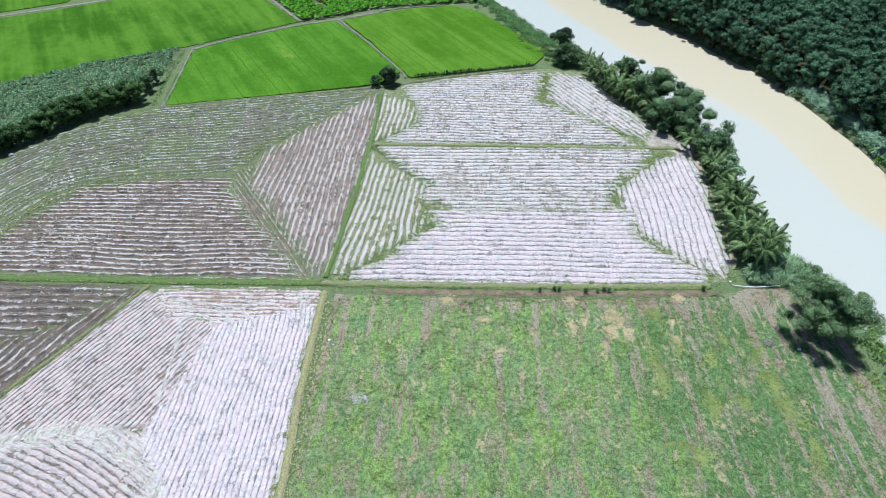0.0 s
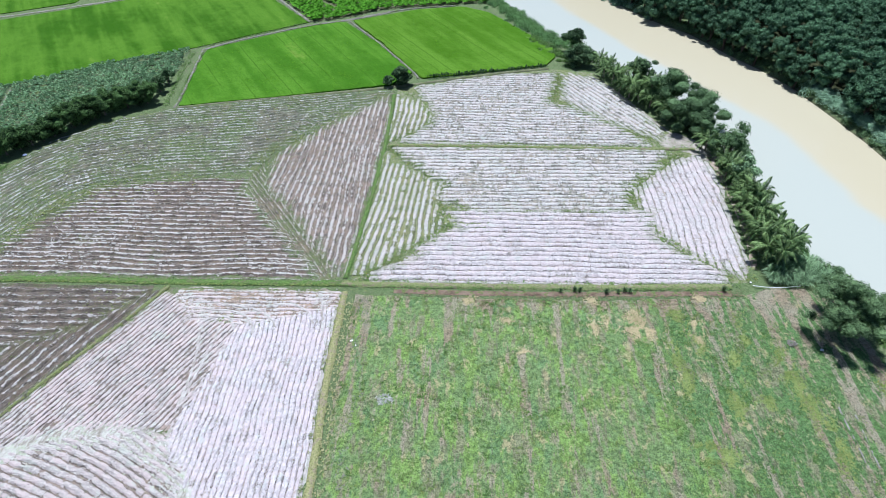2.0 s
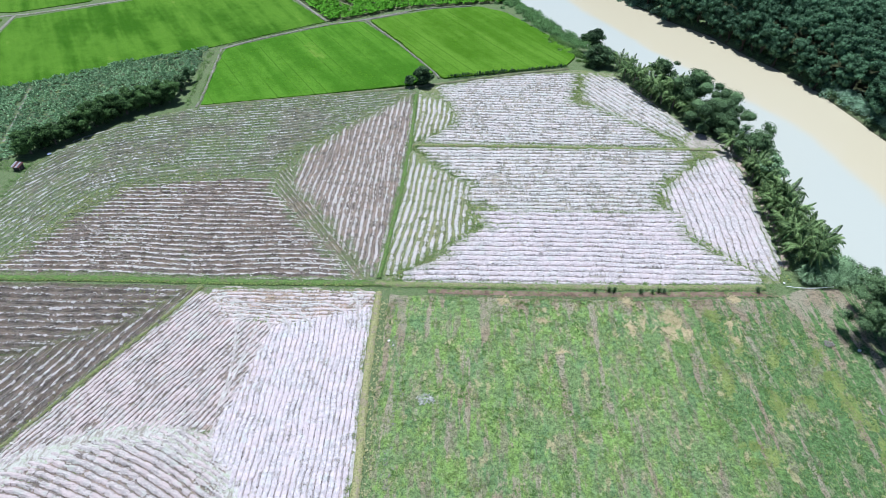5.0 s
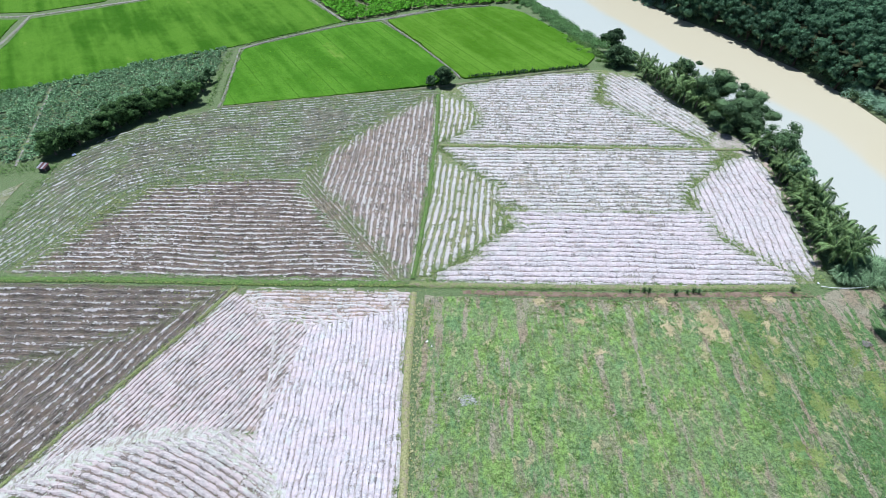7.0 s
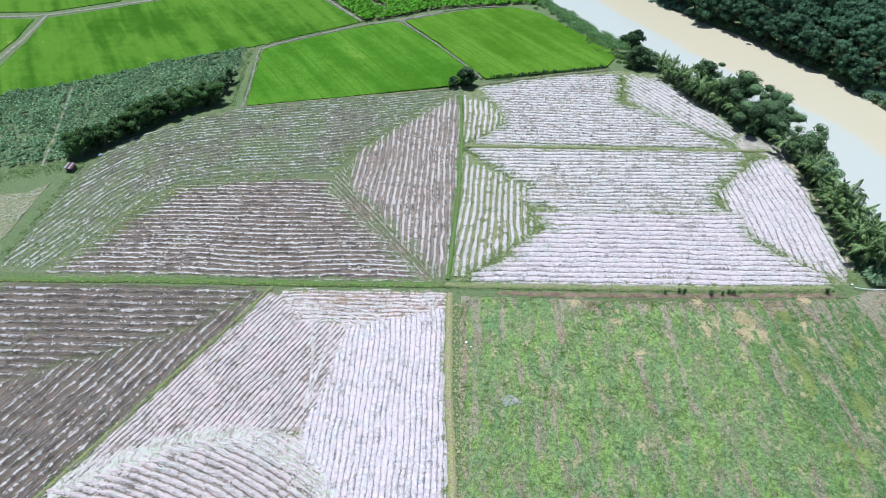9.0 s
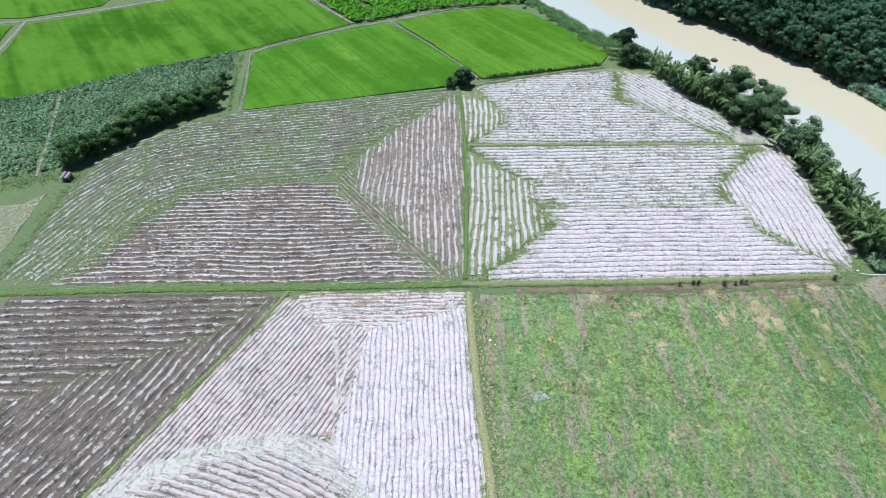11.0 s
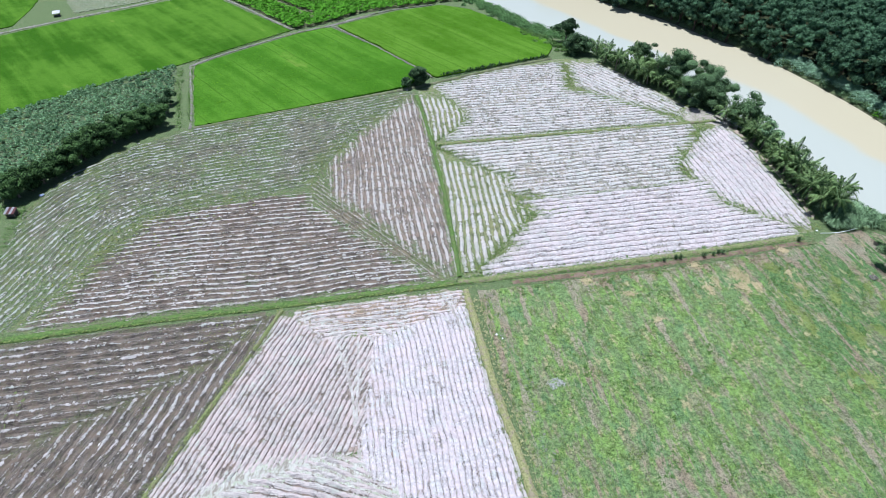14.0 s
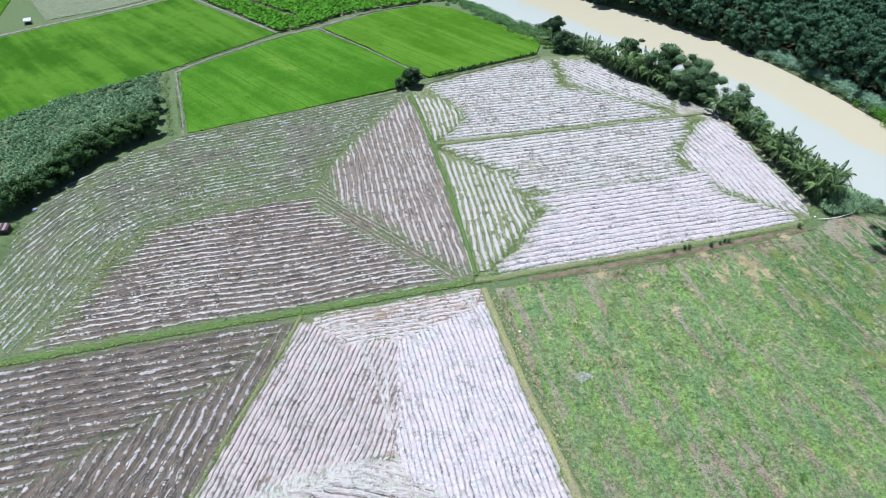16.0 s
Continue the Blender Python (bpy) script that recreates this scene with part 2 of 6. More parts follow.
LEAF_SCRUB = leaf_material("bank_scrub_leaves", (0.02, 0.05, 0.02), (0.16, 0.30, 0.10), 0.5, 0.4)
LEAF_HEDGE = leaf_material("hedge_leaves", (0.006, 0.018, 0.007), (0.115, 0.21, 0.065), 0.5, 0.6)
LEAF_CASSAVA = leaf_material("grey_green_crop_leaves", (0.065, 0.135, 0.065), (0.35, 0.53, 0.29), 0.6, 0.12)
LEAF_CROP = leaf_material("bright_crop_leaves", (0.06, 0.17, 0.012), (0.16, 0.42, 0.03), 0.5, 0.2)
LEAF_WEED = leaf_material("weed_blades", (0.15, 0.195, 0.065), (0.34, 0.37, 0.16), 0.7, 0.25, 0.12, thin=0.2)
LEAF_LUSH = leaf_material("lush_bund_grass", (0.07, 0.14, 0.035), (0.20, 0.31, 0.095), 0.7, 0.3, thin=0.2)
LEAF_CLEAR = leaf_material("yellow_green_weeds", (0.15, 0.215, 0.06), (0.37, 0.44, 0.16), 0.7, 0.5, 0.1, thin=0.25)
LEAF_DRY = leaf_material("dry_grass_blades", (0.31, 0.29, 0.14), (0.50, 0.46, 0.26), 0.8, 0.5)


def bark_material(name="grey_bark", k=1.0):
    m, nt, p, pos = material(name, 0.9, 0.1)
    n = noise_(nt, stretch(nt, pos, (3, 3, 0.6)), 3.0)
    colour(nt, p, blend(nt, n, (0.10 * k, 0.08 * k, 0.06 * k), (0.28 * k, 0.24 * k, 0.20 * k)))
    bump(nt, p, n, 0.7, 0.05)
    return m


BARK, BARK_DARK = bark_material(), bark_material("dark_bark", 0.35)


def ground_material():
    m, nt, p, pos = material("rough_grass_ground", 0.95, 0.1)
    a, b, c = noise_(nt, pos, 0.06, 4.0), noise_(nt, pos, 1.0, 4.0, 0.7), noise_(nt, pos, 5.0, 3.0, 0.7)
    col = blend(nt, step(nt, c, 0.42, 0.58), (0.075, 0.115, 0.05), (0.17, 0.22, 0.10))
    t = math_(nt, "ADD", math_(nt, "MULTIPLY", a, 0.3), math_(nt, "MULTIPLY", b, 0.7))
    col = blend(nt, step(nt, t, 0.53, 0.63, 0.0, 0.6), col, blend(nt, c, (0.13, 0.125, 0.085), (0.25, 0.23, 0.17)))
    col = blend(nt, step(nt, noise_(nt, pos, 2.2, 5.0, 0.8), 0.36, 0.50, 0.8, 0.0), col, (0.075, 0.085, 0.035))
    col = blend(nt, step(nt, noise_(nt, pos, 3.0, 5.0, 0.8), 0.56, 0.66, 0.0, 0.45), col, (0.24, 0.25, 0.14))
    sep = nt.nodes.new("ShaderNodeSeparateXYZ")
    nt.links.new(pos, sep.inputs[0])
    mud = step(nt, math_(nt, "ADD", sep.outputs[2], math_(nt, "MULTIPLY", b, 0.8)), -1.2, -0.5, 1.0, 0.0)
    col = blend(nt, mud, col, (0.10, 0.08, 0.058))
    colour(nt, p, col)
    bump(nt, p, math_(nt, "ADD", b, c), 0.8, 0.2)
    return m


def meadow_material():
    """Grazed weeds: vivid, dull and bluish greens, bare earth and straw-yellow in streaks along the old rows; barer at the head and on the bank."""
    m, nt, p, pos = material("grazed_meadow", 0.95, 0.1)
    sep = nt.nodes.new("ShaderNodeSeparateXYZ")
    nt.links.new(pos, sep.inputs[0])
    x, y = sep.outputs[0], sep.outputs[1]
    south = math_(nt, "SUBTRACT", 57.0, y)
    fan = math_(nt, "DIVIDE", math_(nt, "MULTIPLY", math_(nt, "ADD", x, 19.3), 55.8), math_(nt, "MAXIMUM", math_(nt, "ADD", math_(nt, "MULTIPLY", south, 0.03), 55.8), 20.0))

    def fanned(per_y):
        c = nt.nodes.new("ShaderNodeCombineXYZ")
        nt.links.new(fan, c.inputs[0])
        nt.links.new(math_(nt, "MULTIPLY", y, per_y), c.inputs[1])
        return c.outputs[0]

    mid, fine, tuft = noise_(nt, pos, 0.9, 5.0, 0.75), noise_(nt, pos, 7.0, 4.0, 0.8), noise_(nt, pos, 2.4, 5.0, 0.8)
    # 1 on tuft tops, 0 in the hollows, after the same noise as the bump
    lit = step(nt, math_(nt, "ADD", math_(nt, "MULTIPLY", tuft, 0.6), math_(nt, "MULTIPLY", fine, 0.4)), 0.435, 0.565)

    # tuft shading mixed into the colour: a as lit, a * k as shaded
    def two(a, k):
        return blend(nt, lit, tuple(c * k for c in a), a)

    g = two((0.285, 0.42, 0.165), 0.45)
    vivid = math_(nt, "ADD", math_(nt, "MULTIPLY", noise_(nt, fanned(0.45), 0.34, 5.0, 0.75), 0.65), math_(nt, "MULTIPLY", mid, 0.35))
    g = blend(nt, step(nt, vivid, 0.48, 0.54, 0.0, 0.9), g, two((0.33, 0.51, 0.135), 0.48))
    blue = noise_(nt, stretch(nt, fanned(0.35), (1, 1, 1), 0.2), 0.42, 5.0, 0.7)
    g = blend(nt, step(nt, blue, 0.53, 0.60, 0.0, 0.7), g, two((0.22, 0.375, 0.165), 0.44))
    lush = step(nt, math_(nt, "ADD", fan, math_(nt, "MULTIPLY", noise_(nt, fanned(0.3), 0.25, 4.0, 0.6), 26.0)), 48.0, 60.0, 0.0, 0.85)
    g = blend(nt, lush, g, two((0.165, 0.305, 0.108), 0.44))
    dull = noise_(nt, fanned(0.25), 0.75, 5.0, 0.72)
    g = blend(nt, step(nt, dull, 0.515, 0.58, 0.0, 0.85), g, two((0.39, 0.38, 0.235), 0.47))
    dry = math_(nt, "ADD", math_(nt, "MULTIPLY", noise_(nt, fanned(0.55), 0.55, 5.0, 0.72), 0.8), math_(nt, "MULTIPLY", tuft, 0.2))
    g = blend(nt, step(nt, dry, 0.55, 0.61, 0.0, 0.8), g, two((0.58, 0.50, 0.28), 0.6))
    bare = math_(nt, "ADD", math_(nt, "MULTIPLY", noise_(nt, fanned(0.10), 0.62, 4.0, 0.62), 0.72), math_(nt, "MULTIPLY", mid, 0.20))
    bare = math_(nt, "ADD", bare, math_(nt, "MULTIPLY", tuft, 0.14))
    head = step(nt, math_(nt, "ADD", y, math_(nt, "MULTIPLY", mid, 4.0)), 55.0, 58.5, 0.0, 0.06)
    bank = step(nt, math_(nt, "ADD", x, math_(nt, "MULTIPLY", mid, 4.0)), 39.5, 43.0, 0.0, 0.048)
    side = step(nt, math_(nt, "ADD", x, math_(nt, "MULTIPLY", mid, 3.0)), -17.0, -14.8, 0.07, 0.0)
    bare = math_(nt, "ADD", math_(nt, "ADD", bare, math_(nt, "MAXIMUM", head, bank)), side)
    bare = math_(nt, "SUBTRACT", bare, 0.03)
    earth = blend(nt, step(nt, fine, 0.42, 0.57), (0.25, 0.21, 0.155), (0.52, 0.45, 0.35))
    rust = blend(nt, lit, (0.22, 0.165, 0.125), (0.46, 0.345, 0.26))
    g = blend(nt, step(nt, bare, 0.545, 0.59, 0.0, 0.85), g, blend(nt, step(nt, noise_(nt, pos, 0.14, 4.0, 0.6), 0.45, 0.58), earth, rust))
    crack = noise_(nt, fanned(0.05), 1.5, 3.0, 0.6)
    crack = math_(nt, "MULTIPLY", step(nt, crack, 0.64, 0.70, 0.0, 0.7), step(nt, mid, 0.42, 0.52))
    g = blend(nt, crack, g, (0.20, 0.17, 0.145))
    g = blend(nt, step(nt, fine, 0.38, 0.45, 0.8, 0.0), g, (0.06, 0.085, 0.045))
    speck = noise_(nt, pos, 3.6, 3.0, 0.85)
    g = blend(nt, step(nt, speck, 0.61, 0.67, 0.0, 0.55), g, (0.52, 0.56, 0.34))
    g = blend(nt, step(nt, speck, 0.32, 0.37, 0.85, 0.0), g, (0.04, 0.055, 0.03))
    colour(nt, p, g)
    bump(nt, p, math_(nt, "ADD", math_(nt, "MULTIPLY", tuft, 1.4), math_(nt, "ADD", fine, mid)), 1.0, 0.25)
    return m


def paddy_material(name, a, b, angle, line=0.0):
    m, nt, p, pos = material(name, 0.95, 0.04)
    st = stretch(nt, pos, (1, 1, 1), angle)
    sep = nt.nodes.new("ShaderNodeSeparateXYZ")
    nt.links.new(st, sep.inputs[0])
    swath = noise_(nt, stretch(nt, st, (1.0, 0.10, 1)), 0.22, 3.0, 0.6)
    broad, mid, fine = noise_(nt, pos, 0.035, 3.0), noise_(nt, pos, 0.4, 4.0), noise_(nt, pos, 3.5, 3.0)
    t = math_(nt, "ADD", math_(nt, "MULTIPLY", swath, 0.5), math_(nt, "MULTIPLY", broad, 0.4))
    t = math_(nt, "ADD", t, math_(nt, "MULTIPLY", mid, 0.15))
    c = blend(nt, step(nt, t, 0.42, 0.60), a, b)
    c = blend(nt, step(nt, fine, 0.3, 0.55, 0.45, 0.0), c, tuple(x * 0.45 for x in a))
    if line:
        ln = math_(nt, "FRACT", math_(nt, "MULTIPLY", math_(nt, "ADD", sep.outputs[0], math_(nt, "MULTIPLY", mid, 0.5)), 1 / line))
        ln = step(nt, math_(nt, "ABSOLUTE", math_(nt, "SUBTRACT", ln, 0.5)), 0.0, 0.09, 0.55, 0.0)
        ln = math_(nt, "MULTIPLY", ln, step(nt, swath, 0.4, 0.6))
        c = blend(nt, ln, c, tuple(x * 0.45 for x in a))
    worn = step(nt, math_(nt, "ADD", math_(nt, "MULTIPLY", swath, 0.7), math_(nt, "MULTIPLY", mid, 0.3)), 0.60, 0.70, 0.0, 0.6)
    c = blend(nt, worn, c, (0.16, 0.235, 0.04))
    colour(nt, p, c)
    bump(nt, p, math_(nt, "ADD", fine, mid), 0.8, 0.2)
    return m


def dirt_material(name, a, b, weeds=0.85):
    m, nt, p, pos = material(name, 0.95, 0.1)
    mid, fine = noise_(nt, pos, 0.7, 4.0), noise_(nt, pos, 5.0, 3.0)
    c = blend(nt, step(nt, mid, 0.3, 0.7), a, b)
    c = blend(nt, step(nt, noise_(nt, pos, 1.4, 3.0), 0.52, 0.60, 0.0, weeds), c, (0.14, 0.18, 0.06))
    colour(nt, p, blend(nt, step(nt, fine, 0.3, 0.6, 0.4, 0.0), c, tuple(x * 0.5 for x in a)))
    bump(nt, p, math_(nt, "ADD", mid, fine), 0.7, 0.1)
    return m


def water_material():
    """Silty river: tan in the current, a cloud's pale reflection coloured in along the inner bank; ripples."""
    m, nt, p, pos = material("silty_river_water", 0.10, 0.5)
    sep = nt.nodes.new("ShaderNodeSeparateXYZ")
    nt.links.new(pos, sep.inputs[0])
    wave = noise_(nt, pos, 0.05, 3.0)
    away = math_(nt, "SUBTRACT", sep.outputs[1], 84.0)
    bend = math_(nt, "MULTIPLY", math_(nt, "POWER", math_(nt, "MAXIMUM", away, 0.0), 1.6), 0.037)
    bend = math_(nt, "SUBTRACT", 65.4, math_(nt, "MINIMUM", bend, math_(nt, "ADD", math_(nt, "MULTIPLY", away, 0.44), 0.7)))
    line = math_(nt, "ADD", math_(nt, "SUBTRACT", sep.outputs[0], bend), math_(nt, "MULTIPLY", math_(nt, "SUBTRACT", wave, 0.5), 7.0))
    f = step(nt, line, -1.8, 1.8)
    # first colour holds the reflected cloud, second is the silt itself
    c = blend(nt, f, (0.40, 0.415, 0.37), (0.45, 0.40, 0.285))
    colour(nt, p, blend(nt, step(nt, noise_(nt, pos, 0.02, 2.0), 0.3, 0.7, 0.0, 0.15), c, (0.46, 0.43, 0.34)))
    p.inputs["IOR"].default_value = 1.33
    bump(nt, p, math_(nt, "ADD", noise_(nt, pos, 1.5, 3.0), noise_(nt, pos, 0.3, 2.0)), 0.12, 0.1)
    return m


def plain_material(name, a, b, rough=0.6, scale=4.0, metal=0.0, spec=0.4):
    m, nt, p, pos = material(name, rough, spec)
    p.inputs["Metallic"].default_value = metal
    n = noise_(nt, pos, scale, 4.0)
    colour(nt, p, blend(nt, step(nt, n, 0.3, 0.7), a, b))
    bump(nt, p, n, 0.2, 0.02)
    return m


GROUND, MEADOW = ground_material(), meadow_material()
PADDY = paddy_material("young_rice", (0.050, 0.140, 0.009), (0.088, 0.205, 0.019), radians(-34), 2.6)
PADDY_PALE = paddy_material("paler_young_rice", (0.058, 0.142, 0.008), (0.098, 0.205, 0.020), radians(-34), 2.6)
PADDY_FAR = paddy_material("rice_with_swaths", (0.036, 0.105, 0.006), (0.086, 0.186, 0.018), radians(-34))
DIRT = dirt_material("pale_dirt_track", (0.18, 0.17, 0.145), (0.31, 0.295, 0.265))
DIRT_GREY = dirt_material("grey_dirt", (0.17, 0.16, 0.14), (0.28, 0.265, 0.24))
DIRT_DRY = dirt_material("dry_bank_earth", (0.26, 0.20, 0.16), (0.42, 0.34, 0.29))
DIRT_SAND = dirt_material("pale_sandy_dirt", (0.27, 0.24, 0.205), (0.43, 0.39, 0.35), 0.6)
MUD = dirt_material("dark_mud", (0.07, 0.055, 0.05), (0.12, 0.10, 0.085))
WATER = water_material()
WOOD = plain_material("weathered_wood", (0.16, 0.12, 0.09), (0.30, 0.25, 0.20))
TIN_RED = plain_material("rusty_red_tin", (0.20, 0.09, 0.09), (0.30, 0.15, 0.15), 0.5)
TIN_WHITE = plain_material("pale_tin", (0.46, 0.45, 0.47), (0.62, 0.61, 0.63), 0.4)
TARP = plain_material("blue_grey_cloth", (0.12, 0.15, 0.28), (0.25, 0.30, 0.42), 0.7)
PLASTIC = plain_material("white_plastic", (0.70, 0.71, 0.72), (0.82, 0.83, 0.84), 0.4)
# boards coloured dark for the shade beneath the roofs
SHADED_BOARDS = plain_material("shaded_wall_boards", (0.05, 0.04, 0.05), (0.10, 0.08, 0.08), 0.8)


# ---- mesh tools ----
def mesh_data(name, verts, faces, mat, uv=None, smooth=False, rim=None):
    verts, faces = np.asarray(verts, np.float32), np.asarray(faces, np.int32)
    me = bpy.data.meshes.new(name)
    n, k = faces.shape
    me.vertices.add(len(verts))
    me.vertices.foreach_set("co", verts.ravel())
    me.loops.add(n * k)
    me.loops.foreach_set("vertex_index", faces.ravel())
    me.polygons.add(n)
    me.polygons.foreach_set("loop_start", np.arange(0, n * k, k, dtype=np.int32))
    me.polygons.foreach_set("use_smooth", np.full(n, smooth, bool))
    if uv is not None:
        layer = me.uv_layers.new(name="UVMap")
        layer.data.foreach_set("uv", np.asarray(uv, np.float32)[faces.ravel()].ravel())
    if rim is not None:
        layer = me.uv_layers.new(name="Rim")
        layer.data.foreach_set("uv", np.asarray(rim, np.float32)[faces.ravel()].ravel())
    me.update(calc_edges=True)
    me.materials.append(mat)
    return me


def thing(name, verts, faces, mat, label, category, kind="", group="", uv=None, smooth=False, rim=None):
    return tagged(new(name, mesh_data(name, verts, faces, mat, uv, smooth, rim)), label, category, group, kind)


def part(name, bm, mat, parent, label=""):
    me = bpy.data.meshes.new(name)
    bm.to_mesh(me)
    bm.free()
    me.materials.append(mat)
    ob = new(name, me)
    ob.parent = parent
    return tagged(ob, label)


def part_np(name, verts, faces, mat, parent, label="", smooth=False):
    ob = new(name, mesh_data(name, verts, faces, mat, None, smooth))
    ob.parent = parent
    return tagged(ob, label)


def inside(poly, x, y):
    """Which of the points lie inside the polygon."""
    res = np.zeros(np.shape(x), bool)
    n = len(poly)
    for i in range(n):
        (x0, y0), (x1, y1) = poly[i], poly[(i + 1) % n]
        if y0 == y1:
            continue
        c = (y0 > y) != (y1 > y)
        res ^= c & (x < (x1 - x0) * (y - y0) / (y1 - y0) + x0)
    return res


def edge_distance(line, x, y, closed=True):
    d = np.full(np.shape(x), 1e9)
    n = len(line)
    for i in range(n if closed else n - 1):
        (x0, y0), (x1, y1) = line[i], line[(i + 1) % n]
        dx, dy = x1 - x0, y1 - y0
        t = np.clip(((x - x0) * dx + (y - y0) * dy) / max(dx * dx + dy * dy, 1e-9), 0, 1)
        d = np.minimum(d, np.hypot(x - x0 - t * dx, y - y0 - t * dy))
    return d


TABLE = np.random.default_rng(11).random((256, 256))


def vnoise(x, y, scale, shift=0):
    """Smooth value noise, 0 to 1."""
    x, y = np.asarray(x) * scale + 37.3 * shift, np.asarray(y) * scale + 91.7 * shift
    i, j = np.floor(x).astype(int), np.floor(y).astype(int)
    fx, fy = x - i, y - j
    fx, fy = fx * fx * (3 - 2 * fx), fy * fy * (3 - 2 * fy)
    a, b = TABLE[i & 255, j & 255], TABLE[(i + 1) & 255, j & 255]
    c, d = TABLE[i & 255, (j + 1) & 255], TABLE[(i + 1) & 255, (j + 1) & 255]
    return (a * (1 - fx) + b * fx) * (1 - fy) + (c * (1 - fx) + d * fx) * fy


def smooth_line(pts, step_len=1.0, rounds=3):
    p = np.array(pts, float)
    for _ in range(rounds):
        q = np.repeat(p, 2, axis=0)
        q[1:-1:2] = 0.75 * p[:-1] + 0.25 * p[1:]
        q[2:-1:2] = 0.25 * p[:-1] + 0.75 * p[1:]
        p = q
    s = np.concatenate(([0], np.cumsum(np.hypot(*np.diff(p, axis=0).T))))
    u = np.arange(0, s[-1], step_len)
    return np.stack([np.interp(u, s, p[:, 0]), np.interp(u, s, p[:, 1])], 1), u


def scatter(poly, per_m2, seed, keep=None):
    r = np.random.default_rng(seed)
    a = np.array(poly)
    lo, hi = a.min(0), a.max(0)
    n = int(per_m2 * np.prod(hi - lo))
    x, y = r.uniform(lo[0], hi[0], n), r.uniform(lo[1], hi[1], n)
    ok = inside(poly, x + (vnoise(x, y, 0.7, seed) - 0.5) * 1.2, y + (vnoise(x, y, 0.7, seed + 5) - 0.5) * 1.2)
    if keep is not None:
        ok &= keep(x, y, r)
    return x[ok], y[ok]


def compact(verts, faces, uv=None):
    used, inv = np.unique(faces.ravel(), return_inverse=True)
    return verts[used], inv.reshape(faces.shape), None if uv is None else uv[used]


# ---- sheets ----
def grid_faces(nu, nv):
    i = np.arange(nu * nv).reshape(nu, nv)
    return np.stack([i[:-1, :-1], i[1:, :-1], i[1:, 1:], i[:-1, 1:]], -1).reshape(-1, 4)


def rows_patch(name, poly, rows, spacing, mat, label, height=0.22, seed=1, straw=0.0, clod=0.0, long=1.0, gap=0.35, crumb=0.022, grow=0.6, ends=0.9, crown=0.8):
    """A ploughed patch with real ridges. rows: the angle of the rows in degrees, or a guide line for bent rows."""
    a = np.array(poly)
    du, dv = 0.32, spacing / 8
    if isinstance(rows, (int, float)):
        ca, sa = math.cos(radians(rows)), math.sin(radians(rows))
        pu, pv = a[:, 0] * ca + a[:, 1] * sa, -a[:, 0] * sa + a[:, 1] * ca
        us = np.arange(pu.min() - 1, pu.max() + 1, du)
        vs = np.arange(math.floor(pv.min() / spacing - 1) * spacing, pv.max() + 1, dv)

        def place(u, v):
            return u * ca - v * sa, u * sa + v * ca
    else:
        line, us = smooth_line(rows, du)
        tan = np.gradient(line, axis=0)
        tan /= np.linalg.norm(tan, axis=1)[:, None]
        d = [edge_distance([tuple(p) for p in line[::6]], np.array([q[0]]), np.array([q[1]]), False)[0] for q in a]
        vs = np.arange(-spacing * 2, max(d) + 1, dv)

        def place(u, v):
            x, y = np.interp(u, us, line[:, 0]), np.interp(u, us, line[:, 1])
            tx, ty = np.interp(u, us, tan[:, 0]), np.interp(u, us, tan[:, 1])
            return x - ty * v, y + tx * v

    u, v = np.meshgrid(us, vs, indexing="ij")
    x, y = place(u, v)
    tx, ty = np.gradient(x, axis=0) / du, np.gradient(y, axis=0) / du
    sway = (vnoise(x, y, 0.07, seed + 12) - 0.5) * 0.9 + (vnoise(x, y, 0.35, seed) - 0.5) * 0.3
    x, y = x - ty * sway, y + tx * sway
    # each row ends a little sooner or later than its neighbour
    row = np.floor(v / spacing).astype(int)
    late = (np.random.default_rng(seed + 77).random(4096)[row & 4095] - 0.5) * 2 * ends + (vnoise(x, y, 1.6, seed + 9) - 0.5) * 0.8
    side = (vnoise(x, y, 0.8, seed + 8) - 0.5) * 0.7 + (vnoise(x, y, 2.3, seed + 4) - 0.5) * 0.4
    jx, jy = x + tx * late - ty * side, y + ty * late + tx * side
    sd = edge_distance(poly, jx, jy) * np.where(inside(poly, jx, jy), 1, -1) + grow
    # how far it is to where the rows end: weeds come in from there, not along the sides
    turn = radians(rows) if isinstance(rows, (int, float)) else None
    rim = np.full(x.shape, 30.0)
    for (x0, y0), (x1, y1) in zip(poly, poly[1:] + poly[:1]):
        if turn is None or abs(math.sin(math.atan2(y1 - y0, x1 - x0) - turn)) > 0.16:
            rim = np.minimum(rim, edge_distance([(x0, y0), (x1, y1)], jx, jy, False))
    within = sd > 0
    fade = np.clip(sd / 0.9, 0, 1)
    ph = v / spacing - np.floor(v / spacing)
    crest = np.clip(0.5 - 0.5 * np.cos(2 * np.pi * ph), 0, 1) ** crown
    rough = 0.55 + 0.9 * vnoise(u * 1.0, v, 0.8, seed + 1)
    z = 0.03 + fade * (height * crest * rough + 0.16 * (vnoise(x, y, 2.6, seed + 2) - 0.35).clip(0) * (0.4 + crest) + np.random.default_rng(seed).normal(0, crumb, x.shape))
    # draw the outermost corners in to the edge line, so that it runs smoothly
    best, nx, ny = np.full(x.shape, 2.0), x.copy(), y.copy()
    for ax, sh in ((0, 1), (0, -1), (1, 1), (1, -1)):
        n_sd, n_x, n_y = np.roll(sd, sh, ax), np.roll(x, sh, ax), np.roll(y, sh, ax)
        t = np.where((~within) & (n_sd > 0), -sd / np.maximum(n_sd - sd, 1e-6), 9.0)
        closer = t < best
        best = np.where(closer, t, best)
